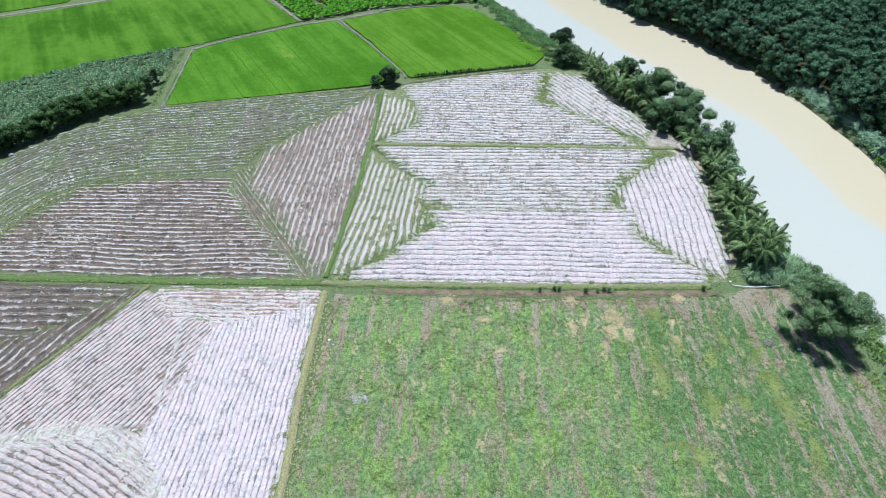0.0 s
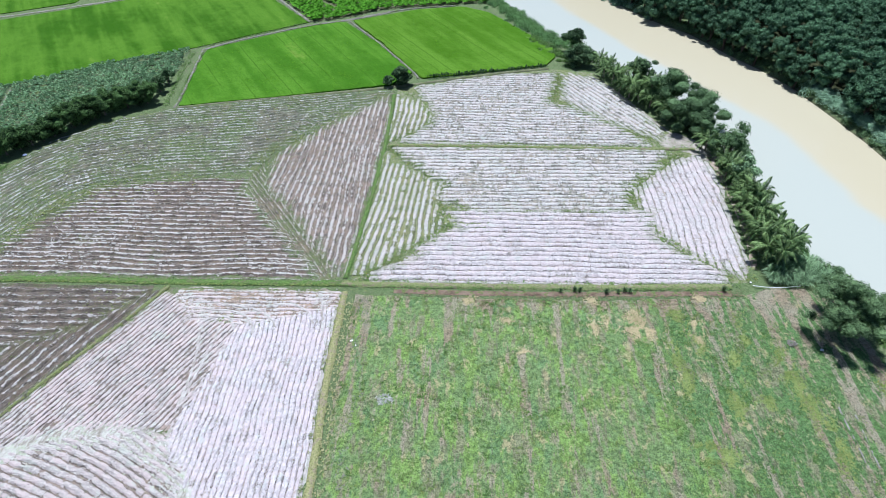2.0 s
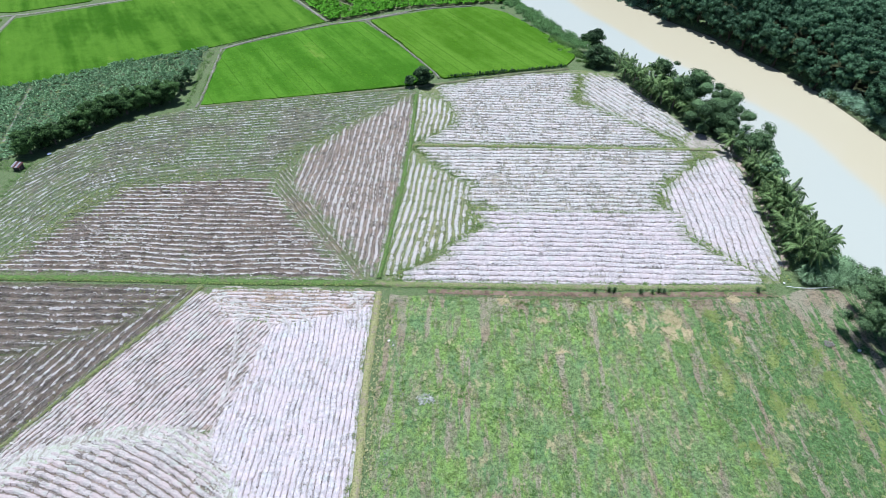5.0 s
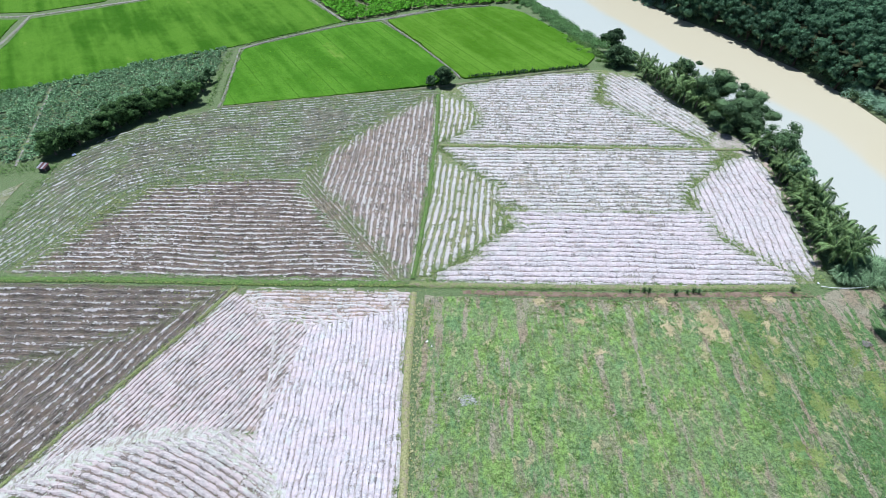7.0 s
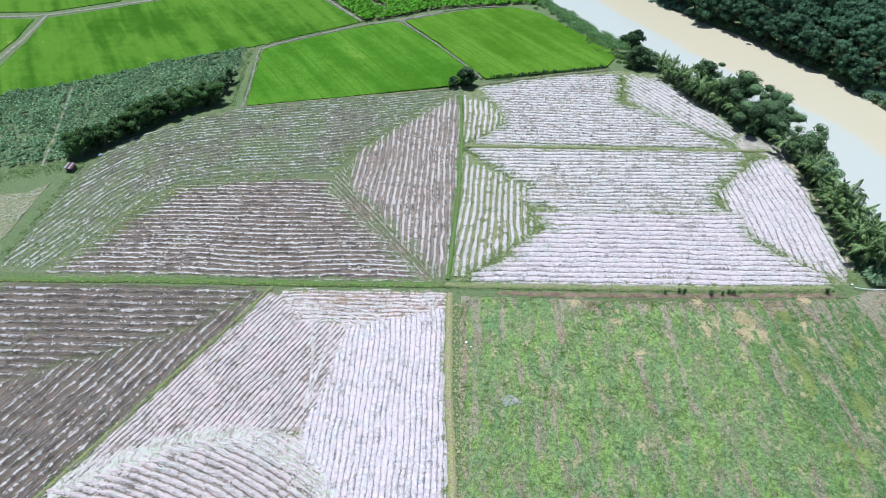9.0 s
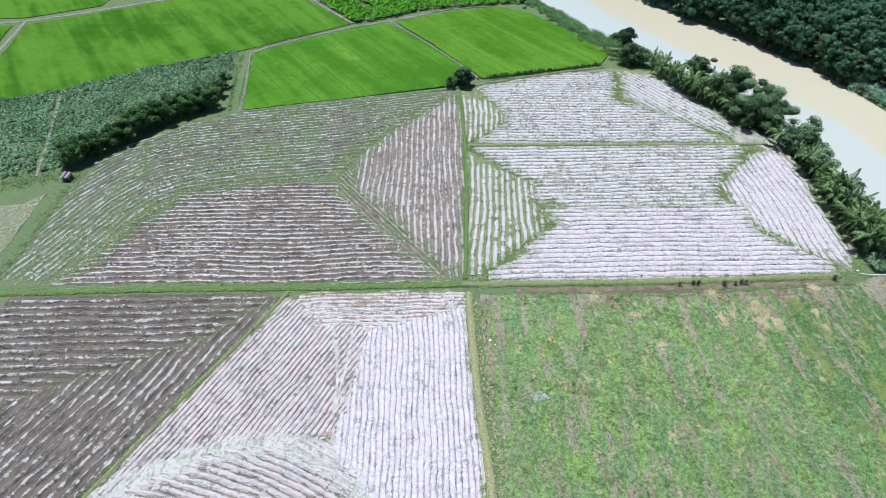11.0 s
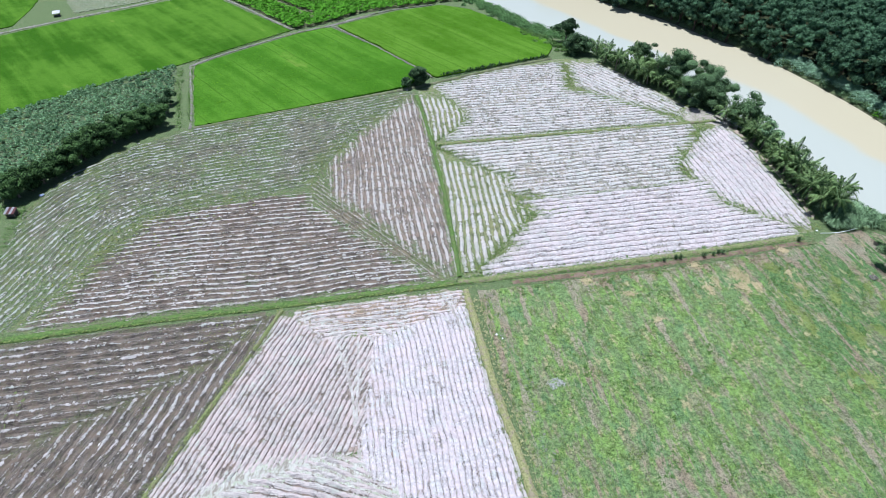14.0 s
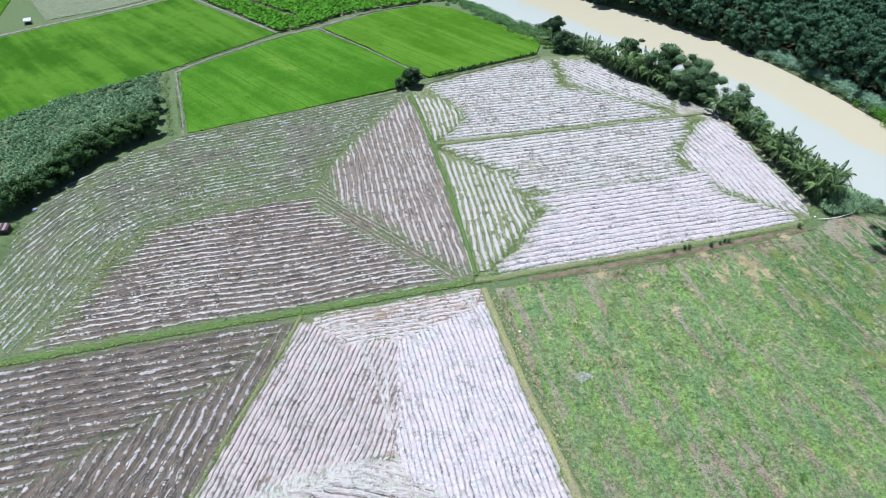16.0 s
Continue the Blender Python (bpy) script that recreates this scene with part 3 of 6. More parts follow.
        nx, ny = np.where(closer, x + (n_x - x) * t, nx), np.where(closer, y + (n_y - y) * t, ny)
    held = within | (best < 1.5)
    verts = np.stack([np.where(within, x, nx), np.where(within, y, ny), np.where(within, z, 0.022)], -1).reshape(-1, 3)
    uv = np.stack([u, v / spacing, np.where(inside(poly, jx, jy), rim + grow, np.maximum(grow - rim, 0)), x * 0], -1).reshape(-1, 4)
    f = grid_faces(len(us), len(vs))
    f = f[held.ravel()[f].all(1) & within.ravel()[f].any(1)]
    verts, f, uv = compact(verts, f, uv)
    thing(name, verts, f, mat, label, "ploughed field", "structure", uv=uv[:, :2], rim=uv[:, 2:])
    r = np.random.default_rng(seed + 50)
    for amount, offset, cm, cname, clabel in ((straw, 0.5, STRAW, "straw_litter", "white dry straw clumps lying along the ridges"),
                                              (clod, 0.0, CLOD, "crop_residue", "dark crop stubble and clods along the furrows")):
        if not amount:
            continue
        ks = np.arange(math.floor(vs[0] / spacing), math.ceil(vs[-1] / spacing))
        total = (us[-1] - us[0]) * len(ks)
        n = int(total * amount)
        cu, ck = r.uniform(us[0], us[-1], n), r.choice(ks, n)
        cv = (ck + offset) * spacing + r.normal(0, 0.09, n)
        cx, cy = place(cu, cv)
        ok = inside(poly, cx + r.normal(0, 0.5, n), cy + r.normal(0, 0.7, n))
        ok &= vnoise(cu * 0.35 + ck * 7.7, ck * 3.1, 1.0, seed + 9) > gap
        cx2, cy2 = place(cu + 0.1, cv)
        ang = np.arctan2(cy2 - cy, cx2 - cx) + r.normal(0, 0.16, n)
        lumps(cname, cx[ok], cy[ok], ang[ok], long, 0.13 if offset == 0.5 else 0.09, cm, clabel, r, height * 0.75 if offset == 0.5 else 0.03)


def lumps(name, x, y, ang, long, wide, mat, label, r, base, rise=(0.08, 0.22)):
    """Low, ragged, elongated heaps, joined into one loose litter."""
    n = len(x)
    if not n:
        return
    k = 7
    th = np.linspace(0, 2 * np.pi, k, endpoint=False)[None] + r.uniform(0, 0.5, (n, k))
    ln, wd = r.uniform(0.15, 0.5, (n, 1)) * long, r.uniform(0.6, 1.3, (n, 1)) * wide
    rad = r.uniform(0.6, 1.25, (n, k))
    lx, ly = np.cos(th) * ln * rad, np.sin(th) * wd * rad
    ca, sa = np.cos(ang)[:, None], np.sin(ang)[:, None]
    rim = np.stack([x[:, None] + lx * ca - ly * sa, y[:, None] + lx * sa + ly * ca, np.full((n, k), base) - 0.06], -1)
    top = np.stack([x + r.normal(0, 0.06, n), y + r.normal(0, 0.06, n), base + r.uniform(*rise, n)], -1)[:, None]
    verts = np.concatenate([rim, top], 1).reshape(-1, 3)
    b = (np.arange(n) * (k + 1))[:, None]
    i = np.arange(k)[None]
    f = np.stack([b + i, b + (i + 1) % k, np.broadcast_to(b + k, (n, k))], -1).reshape(-1, 3)
    thing(name, verts, f, mat, label, "crop litter", "stuff")


def sheet(name, poly, mat, label, category, base=0.05, amp=0.1, cell=0.6, seed=1, skirt=0.0, ragged=0.6, kind="structure", neat=False):
    """An uneven sheet inside a polygon, with an optional drop at its edge."""
    a = np.array(poly)
    us, vs = np.arange(a[:, 0].min() - 1, a[:, 0].max() + 1 + cell, cell), np.arange(a[:, 1].min() - 1, a[:, 1].max() + 1 + cell, cell)
    x, y = np.meshgrid(us, vs, indexing="ij")
    d = edge_distance(poly, x, y)
    fade = np.clip(d / 1.2, 0, 1)
    z = base + amp * ((vnoise(x, y, 0.9, seed) + 0.6 * vnoise(x, y, 2.3, seed + 1)) * 0.7) * fade
    verts = np.stack([x, y, z], -1).reshape(-1, 3)
    f = grid_faces(len(us), len(vs))
    c = verts[f].mean(1)
    jx = (vnoise(c[:, 0], c[:, 1], 0.8, seed + 7) - 0.5) * ragged * 2
    jy = (vnoise(c[:, 0], c[:, 1], 0.8, seed + 8) - 0.5) * ragged * 2
    if neat:
        hold = inside(poly, x, y).ravel()
        f = f[hold[f].any(1)]
        out = np.unique(f[~hold[f]])
        best, spot = np.full(len(out), 1e9), verts[out, :2].copy()
        for (x0, y0), (x1, y1) in zip(poly, poly[1:] + poly[:1]):
            t = np.clip(((verts[out, 0] - x0) * (x1 - x0) + (verts[out, 1] - y0) * (y1 - y0)) / ((x1 - x0) ** 2 + (y1 - y0) ** 2), 0, 1)
            qx, qy = x0 + t * (x1 - x0), y0 + t * (y1 - y0)
            dd = np.hypot(verts[out, 0] - qx, verts[out, 1] - qy)
            near = dd < best
            best[near] = dd[near]
            spot[near] = np.stack([qx, qy], 1)[near]
        verts[out, :2] = spot + (vnoise(spot[:, 0], spot[:, 1], 0.9, seed + 3)[:, None] - 0.5) * 0.35
    else:
        f = f[inside(poly, c[:, 0] + jx, c[:, 1] + jy)]
    if skirt:
        e = np.concatenate([f[:, [0, 1]], f[:, [1, 2]], f[:, [2, 3]], f[:, [3, 0]]])
        key = np.sort(e, 1)
        _, idx, cnt = np.unique(key[:, 0].astype(np.int64) * len(verts) + key[:, 1], return_index=True, return_counts=True)
        b = e[idx[cnt == 1]]
        low = verts.copy()
        low[:, 2] -= skirt
        n = len(verts)
        f = np.concatenate([f, np.stack([b[:, 1], b[:, 0], b[:, 0] + n, b[:, 1] + n], -1)])
        verts = np.concatenate([verts, low])
    verts, f, _ = compact(verts, f)
    return thing(name, verts, f, mat, label, category, kind, smooth=True)


def ribbon(name, pts, width, mat, label, category, height=0.0, z=0.06, seed=1, kind="structure", step_len=0.7):
    """A track or a bund along a line: flat, or raised in the middle, with uneven edges."""
    line, u = smooth_line(pts, step_len)
    tan = np.gradient(line, axis=0)
    tan /= np.linalg.norm(tan, axis=1)[:, None]
    nrm = np.stack([-tan[:, 1], tan[:, 0]], 1)
    cols = np.array([-1, -0.6, -0.2, 0.2, 0.6, 1.0])
    w = width / 2 * (0.8 + 0.4 * np.stack([vnoise(u, u * 0 + k, 0.8, seed + k) for k in range(len(cols))], 1))
    p = line[:, None] + nrm[:, None] * (cols[None] * w)[..., None]
    hump = np.clip(1 - cols[None] ** 2, 0, 1) * height * (0.75 + 0.5 * vnoise(p[..., 0], p[..., 1], 0.9, seed))
    zz = z + hump + 0.05 * vnoise(p[..., 0], p[..., 1], 2.0, seed + 4) * (np.abs(cols)[None] < 1)
    verts = np.concatenate([p, zz[..., None]], -1).reshape(-1, 3)
    return thing(name, verts, grid_faces(len(line), len(cols))[:, ::-1], mat, label, category, kind, smooth=True)


def tufts(name, x, y, size, mat, label, seed=1, blades=7, base=0.03, tall=1.0, category="grass"):
    """Small leaning blades in bunches: loose growth nobody could count."""
    r = np.random.default_rng(seed)
    n = len(x)
    if not n:
        return
    sz = size * r.uniform(0.55, 1.35, (n, 1))
    th = r.uniform(0, 2 * np.pi, (n, blades))
    out = r.uniform(0.35, 1.0, (n, blades)) * sz
    hgt = r.uniform(0.45, 1.0, (n, blades)) * sz * tall
    wid = r.uniform(0.22, 0.45, (n, blades)) * sz
    ox, oy = x[:, None] + r.normal(0, 0.3, (n, blades)) * sz, y[:, None] + r.normal(0, 0.3, (n, blades)) * sz
    c, s = np.cos(th), np.sin(th)
    zero = np.full((n, blades), base) if np.isscalar(base) else np.repeat(base[:, None], blades, 1)
    a = np.stack([ox - s * wid * 0.5, oy + c * wid * 0.5, zero], -1)
    b = np.stack([ox + s * wid * 0.5, oy - c * wid * 0.5, zero], -1)
    mid1 = np.stack([ox + c * out * 0.6 + s * wid * 0.6, oy + s * out * 0.6 - c * wid * 0.6, zero + hgt], -1)
    tip = np.stack([ox + c * out * 1.15 - s * wid * 0.2, oy + s * out * 1.15 + c * wid * 0.2, zero + hgt * 0.75], -1)
    verts = np.stack([a, b, mid1, tip], 2).reshape(-1, 3)
    f = np.arange(n * blades * 4).reshape(-1, 4)
    thing(name, verts, f, mat, label, category, "stuff")

# ---- ground and river ----
NEAR_BANK = [(-170, 620), (-60, 330), (-22, 245), (1.5, 193), (8, 177.5), (18.8, 156), (26.6, 140), (34.6, 125), (40, 115), (44, 105),
             (45.5, 93), (46, 80), (47.5, 72), (51, 66), (54, 58), (55.5, 49), (56.5, 40), (57, 25), (55, -20), (40, -120), (0, -300)]
FAR_BANK = [(-110, 640), (-10, 330), (12, 245), (34, 191), (41, 177), (48, 165.5), (55, 157), (60.5, 145), (66, 135), (70, 126),
            (72.5, 114), (75, 102), (76, 92), (77.5, 85), (80, 60), (82, 25), (80, -20), (66, -120), (28, -300)]
RIVER = NEAR_BANK + FAR_BANK[::-1]
AXIS_X = np.concatenate([np.linspace(-3000, -260, 14), np.linspace(-240, -170, 8), np.arange(-166, 130, 1.3), np.linspace(134, 240, 12), np.linspace(300, 3000, 14)])
AXIS_Y = np.concatenate([np.linspace(-3000, -120, 12), np.linspace(-100, 8, 14), np.arange(12, 225, 1.3), np.linspace(230, 420, 20), np.linspace(460, 3000, 14)])


def ground_height(x, y):
    d = edge_distance(RIVER, x, y)
    wet = inside(RIVER, x, y)
    return np.where(wet, -1.6 - np.clip(d, 0, 3) * 0.5, -1.6 * np.clip(1 - d / (2.5 + 2 * vnoise(x, y, 0.2, 2)), 0, 1) ** 1.5)


gx, gy = np.meshgrid(AXIS_X, AXIS_Y, indexing="ij")
gz = ground_height(gx, gy)
thing("ground", np.stack([gx, gy, gz], -1).reshape(-1, 3), grid_faces(len(AXIS_X), len(AXIS_Y)), GROUND,
      "rough grassy farmland sloping down to a river", "ground", "structure", smooth=True)
wx, wy = np.meshgrid(np.linspace(-180, 120, 60), np.linspace(-300, 640, 120), indexing="ij")
wv, wf = np.stack([wx, wy, np.full(wx.shape, -1.35)], -1).reshape(-1, 3), grid_faces(60, 120)
wc = wv[wf].mean(1)
near_river = inside(RIVER, wc[:, 0], wc[:, 1]) | (edge_distance(RIVER, wc[:, 0], wc[:, 1]) < 9)
wv, wf, _ = compact(wv, wf[near_river])
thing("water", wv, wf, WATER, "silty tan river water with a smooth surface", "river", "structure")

# ---- weedy earth under and between the ploughed patches ----
sheet("field_soil", [(-93, 59.4), (-21.4, 59.6), (-20.7, 121.4), (-47, 116.6), (-68.6, 111.6), (-76, 108.5), (-84, 103), (-90, 95.5), (-93, 88)], HEADLAND_W,
      "weedy brown earth between ploughed patches", "field", 0.012, 0.0, 1.5, 241, neat=True)
sheet("field_soil", [(-20.9, 60), (16, 60.2), (38.5, 61.4), (41, 92), (40, 98.6), (25.4, 130.6), (16.6, 132.6), (-1.6, 128.6), (-20.4, 121.8)], HEADLAND_E,
      "pale weedy earth between ploughed patches", "field", 0.012, 0.0, 1.5, 242, neat=True)
sheet("field_soil", [(-97, 9), (-20, 9), (-21.2, 57.4), (-60, 57.4), (-93, 57.2)], HEADLAND_W,
      "bare weedy earth round the near ploughed patches", "field", 0.012, 0.0, 1.5, 243, neat=True)

# ---- ploughed patches west of the middle bund ----
L_GUIDE = [(-92, 44), (-86.5, 57), (-83, 64), (-80.3, 71.5), (-77.5, 79), (-72, 83.6), (-60, 86.3), (-45, 88.5), (-20, 95), (0, 101)]
rows_patch("ploughed_field", [(-86, 60.2), (-82, 65.5), (-79.5, 72), (-77.3, 78.5), (-72, 83.3), (-60, 86.2), (-46, 87.5), (-43.5, 93), (-38.5, 99.5),
                              (-34.5, 106), (-26, 115.5), (-22.5, 120.5), (-48.6, 116.6), (-69, 111.2), (-78, 107), (-84, 102), (-89.5, 94.5),
                              (-92.3, 87), (-91.7, 78), (-91.7, 68), (-92, 61)], L_GUIDE, 1.12, SOIL_WEEDY,
           "weedy brown ploughed patch with bent broken white rows", 0.2, 3, straw=1.6, long=0.8, gap=0.45, grow=0.6)
rows_patch("ploughed_field", [(-44.8, 85.1), (-52.7, 84.8), (-62.9, 83.5), (-70.6, 81.6), (-73, 77), (-76, 72.5), (-79, 66), (-83, 59.9), (-64, 60.2), (-45, 60.1), (-26, 60.3), (-29, 63.6), (-33.3, 68.5), (-38, 74.1), (-43.8, 80.9)], 1.0, 1.08, SOIL_BROWN,
           "brown ploughed patch with straight white straw rows", 0.2, 13, straw=0.8, clod=0.8, long=1.0, gap=0.15, grow=1.0)
rows_patch("ploughed_field", [(-40.4, 88.9), (-40.6, 94), (-36.5, 99), (-33, 105), (-24.5, 115), (-21.9, 119), (-21.3, 99.8), (-21.6, 80), (-22.2, 67), (-22.6, 61.5), (-26.2, 65.5), (-28.6, 69), (-31.9, 73.2), (-34.6, 76.7), (-37.9, 80.1),
                              (-40.2, 83.5)], 91.0, 1.1, SOIL_UPRIGHT,
           "brown ploughed patch with upright white straw rows", 0.22, 23, straw=1.1, clod=0.6, long=0.9, gap=0.12, grow=1.0)
SOIL_TURN = soil_material("weedy_turning_soil", (0.18, 0.16, 0.125), (0.50, 0.47, 0.42), 0.16, 0.50, 1.4, 0.8, 0.47, WEED_W, 0.8)
rows_patch("ploughed_field", [(-44.4, 84), (-42.4, 88.5), (-40.6, 84.4), (-38, 80.6), (-26.4, 66), (-22.8, 61), (-25.6, 60.5), (-29, 63.8), (-38, 74.4)], 128.0, 0.8, SOIL_TURN,
           "weedy olive strip where the plough turned", 0.1, 28, straw=0.5, clod=0.6, long=0.7, gap=0.4, grow=0.5)
# ---- patches between the middle bund and the river ----
rows_patch("ploughed_field", [(-19.8, 94.4), (-18.8, 91.8), (-14.3, 88.6), (-9.2, 84.7), (-8.5, 81.4), (-9.3, 77), (-9.2, 74.6), (-7.8, 73.4), (-9, 71.3), (-12.7, 67.7), (-16, 65.2), (-19.4, 61.9), (-20.2, 62.2), (-20.2, 66), (-19.6, 82)],
           86.0, 1.13, SOIL_MIXED, "pale and green striped ploughed patch", 0.2, 33, straw=1.0, long=0.8, gap=0.08, grow=0.9)
rows_patch("ploughed_field", [(-18.3, 96.4), (-14.7, 92.3), (-10.5, 87.9), (-7, 85), (-8.1, 82.5), (-7.3, 79.8), (-4.2, 78.7), (-3.2, 77.2), (23.4, 78.2), (24.5, 84.8), (27.3, 88), (30.7, 91.2), (33.3, 96.5)],
           0.4, 1.08, SOIL_PALE_WEEDY, "pale weedy ploughed patch with long level rows", 0.2, 48, straw=0.4, clod=0.8, long=0.7, gap=0.25, grow=1.1, crown=0.5)
rows_patch("ploughed_field", [(-6, 76.6), (6.4, 76.9), (25.2, 77.6), (27.6, 76.8), (27.3, 74.5), (25.2, 72.1), (28.3, 68.4), (31.8, 65.2), (34.7, 62.4), (34.9, 61.2), (14.2, 60.6), (-2.5, 60.3), (-16.4, 60.2), (-17, 60.8),
                              (-15.4, 62.1), (-12.3, 64.2), (-10, 67.2), (-6.8, 70.8), (-4.2, 72.8), (-5, 75.4)], 0.6, 1.12, SOIL_PALE,
           "pale pinkish ploughed patch with long level rows", 0.16, 43, straw=0.2, clod=0.8, crumb=0.02, long=0.7, gap=0.25, grow=1.1, crown=0.45)
rows_patch("ploughed_field", [(34, 90.9), (28, 85.4), (26.3, 82.3), (26.2, 79), (28.3, 77.8), (27.7, 73.2), (30.6, 69), (32.3, 67.2), (34.9, 64.3), (37.7, 63), (38.8, 64.9), (39.2, 71.5), (39.9, 78.8), (41.2, 90.5), (39.6, 94.6),
                              (35.6, 92.8)], 89.0, 1.12, SOIL_PALE,
           "pale ploughed wedge with rows running to the corner", 0.15, 53, straw=0.3, clod=0.7, long=0.7, gap=0.3, grow=1.0, crown=0.45)
rows_patch("ploughed_field", [(-20.6, 118.2), (-15.6, 115.4), (-13, 110), (-12.8, 106.3), (-15.2, 103), (-19.6, 100)], 87.0, 1.1, SOIL_MIXED,
           "small pale ploughed patch beside the bund", 0.2, 63, straw=0.8, long=0.7, gap=0.2, grow=0.8)
rows_patch("ploughed_field", [(-15, 121.5), (-12, 114.8), (-10.2, 107.5), (-12.9, 102.9), (-16.3, 99.3), (31.6, 99), (26.5, 105), (19.9, 111.4), (15.5, 114), (12.4, 115.6), (14.2, 124.8), (14.8, 129.8), (3.7, 128.8), (-15.8, 122.4)], -1.5, 1.1, SOIL_PALE_WEEDY,
           "pale ploughed patch below the rice bund", 0.22, 73, straw=0.3, clod=0.8, long=0.7, gap=0.35, grow=1.2, crown=0.5)
rows_patch("ploughed_field", [(18.6, 129.3), (24.6, 128), (28, 120.3), (32.2, 112), (35, 103.4), (34.2, 101.4), (27, 107), (19.8, 114.2), (16.8, 118.2)],
           121.0, 1.1, SOIL_PALE_WEEDY, "pale ploughed wedge along the river trees", 0.2, 83, straw=0.5, clod=0.6, long=0.8, gap=0.3, grow=1.0, crown=0.6)
# ---- patches south of the long bund ----
rows_patch("ploughed_field", [(-46, 57), (-22.2, 57.2), (-22.3, 54), (-25.5, 53.3), (-30, 51.6), (-34.5, 50.8), (-42, 51.5), (-45.5, 55)], 1.0, 0.72, SOIL_HEAD,
           "pale brown headland with faint level rows", 0.1, 93, straw=0.3, clod=0.6, crumb=0.012, long=0.7, gap=0.25, ends=0.3)
rows_patch("ploughed_field", [(-47.6, 56.2), (-45.8, 54.6), (-42, 51.3), (-35.3, 50.7), (-36, 45), (-36.6, 40), (-37.6, 34.8), (-42, 34.3), (-48.6, 34.0),
                              (-53.6, 33), (-58.6, 30), (-63.4, 26.6), (-57.1, 39), (-52.6, 46.8)], 63.0, 0.66, SOIL_TAN,
           "tan ploughed patch with slanting rows", 0.12, 103, straw=0.15, clod=0.7, crumb=0.012, long=0.6, gap=0.25, ends=0.4, crown=0.5)
rows_patch("ploughed_field", [(-35, 51), (-30, 51.7), (-25.5, 53.4), (-22.2, 54.1), (-22, 48), (-21.8, 40), (-21, 32), (-20, 10), (-33, 10), (-33, 27.5),
                              (-37.5, 32), (-38, 36), (-36.5, 40), (-35.8, 45)], 92.5, 0.70, SOIL_ASH,
           "white ashy ploughed patch with long straight rows", 0.11, 113, straw=0.15, clod=0.6, crumb=0.01, long=0.6, gap=0.2, ends=0.4, crown=0.4)
rows_patch("ploughed_field", [(-64.6, 25.6), (-58.6, 29), (-53.6, 31.7), (-48.6, 33.2), (-43, 34), (-38.5, 33.4), (-36.6, 31.6), (-34, 28.3), (-33, 10), (-72, 12)],
           [(-90, 30), (-62, 27.5), (-48, 24), (-38, 19), (-25, 10)], 0.80, SOIL_TAN,
           "tan ploughed corner with curved rows", 0.14, 123, straw=0.6, clod=0.8, long=0.7, gap=0.25, ends=0.4)
rows_patch("ploughed_field", [(-51, 56.5), (-57, 50.8), (-66, 45.6), (-75, 42.3), (-80, 39.3), (-88, 40), (-88.5, 56.2), (-64, 56.8)], 1.5, 1.28, SOIL_DARK,
           "dark ploughed patch with broken white rows", 0.26, 133, straw=1.8, clod=0.8, long=0.8, gap=0.4, grow=1.3)
rows_patch("ploughed_field", [(-49.6, 56), (-54.2, 47.2), (-58.9, 39), (-62.5, 31.6), (-66.2, 24.8), (-74, 10), (-96, 10), (-88, 36), (-80, 37.8), (-74, 41),
                              (-66, 44.2), (-57, 49)], 65.0, 1.25, SOIL_DARK,
           "dark ploughed patch with slanting broken rows", 0.26, 143, straw=1.6, clod=0.8, long=0.9, gap=0.42, grow=1.3)
ASH_HEAP = dirt_material("ash_and_straw", (0.30, 0.265, 0.24), (0.56, 0.53, 0.515), 0.15)
STRAW_BAND = [(-64.5, 26.3), (-58.8, 29.2), (-53.6, 31.8), (-48.6, 33.2), (-43, 33.6), (-39, 31.4), (-34.5, 28.3), (-32.5, 24), (-31, 20)]

# ---- meadow ----
MEADOW_EDGE = [(-19.6, 57), (-4, 56.8), (16, 57), (36.5, 58), (40.5, 50), (42.6, 43.5), (44.8, 36), (47, 28), (49, 10), (-18.3, 10), (-18.8, 30), (-19.4, 45)]
MEADOW_ALL = MEADOW_EDGE[:3] + [(36.5, 58.6), (41, 60.4), (46, 60.6), (49.5, 58), (50.5, 48), (52.5, 38), (53.5, 10)] + MEADOW_EDGE[9:]
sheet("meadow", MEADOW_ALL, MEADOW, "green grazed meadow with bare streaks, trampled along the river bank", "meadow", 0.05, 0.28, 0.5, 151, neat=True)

# ---- rice fields and tracks ----
sheet("rice_field", [(-72.9, 142.2), (-68.4, 145.8), (-59.8, 151.6), (-48.8, 158.5), (-42.3, 161.2), (-39.4, 161.2), (-28.6, 147.0), (-17.9, 129.8), (-22.3, 123.4), (-47, 117.2), (-68.4, 112.4), (-70.4, 124), (-71.8, 133)], PADDY,
      "bright green flooded young rice", "rice field", 0.35, 0.16, 0.8, 161, 0.34, 0.25, neat=True)
sheet("rice_field", [(-37.8, 162.6), (-20.5, 171.2), (-7, 173.8), (1, 169), (8.5, 157.5), (13.5, 150), (17.0, 144.4), (17.2, 139.2), (14.3, 134.2), (-1.6, 130.2), (-15.2, 126.9), (-16.2, 128.4), (-27.4, 147.2)],
      PADDY_PALE, "bright green young rice beside the river", "rice field", 0.35, 0.16, 0.8, 171, 0.34, 0.25, neat=True)
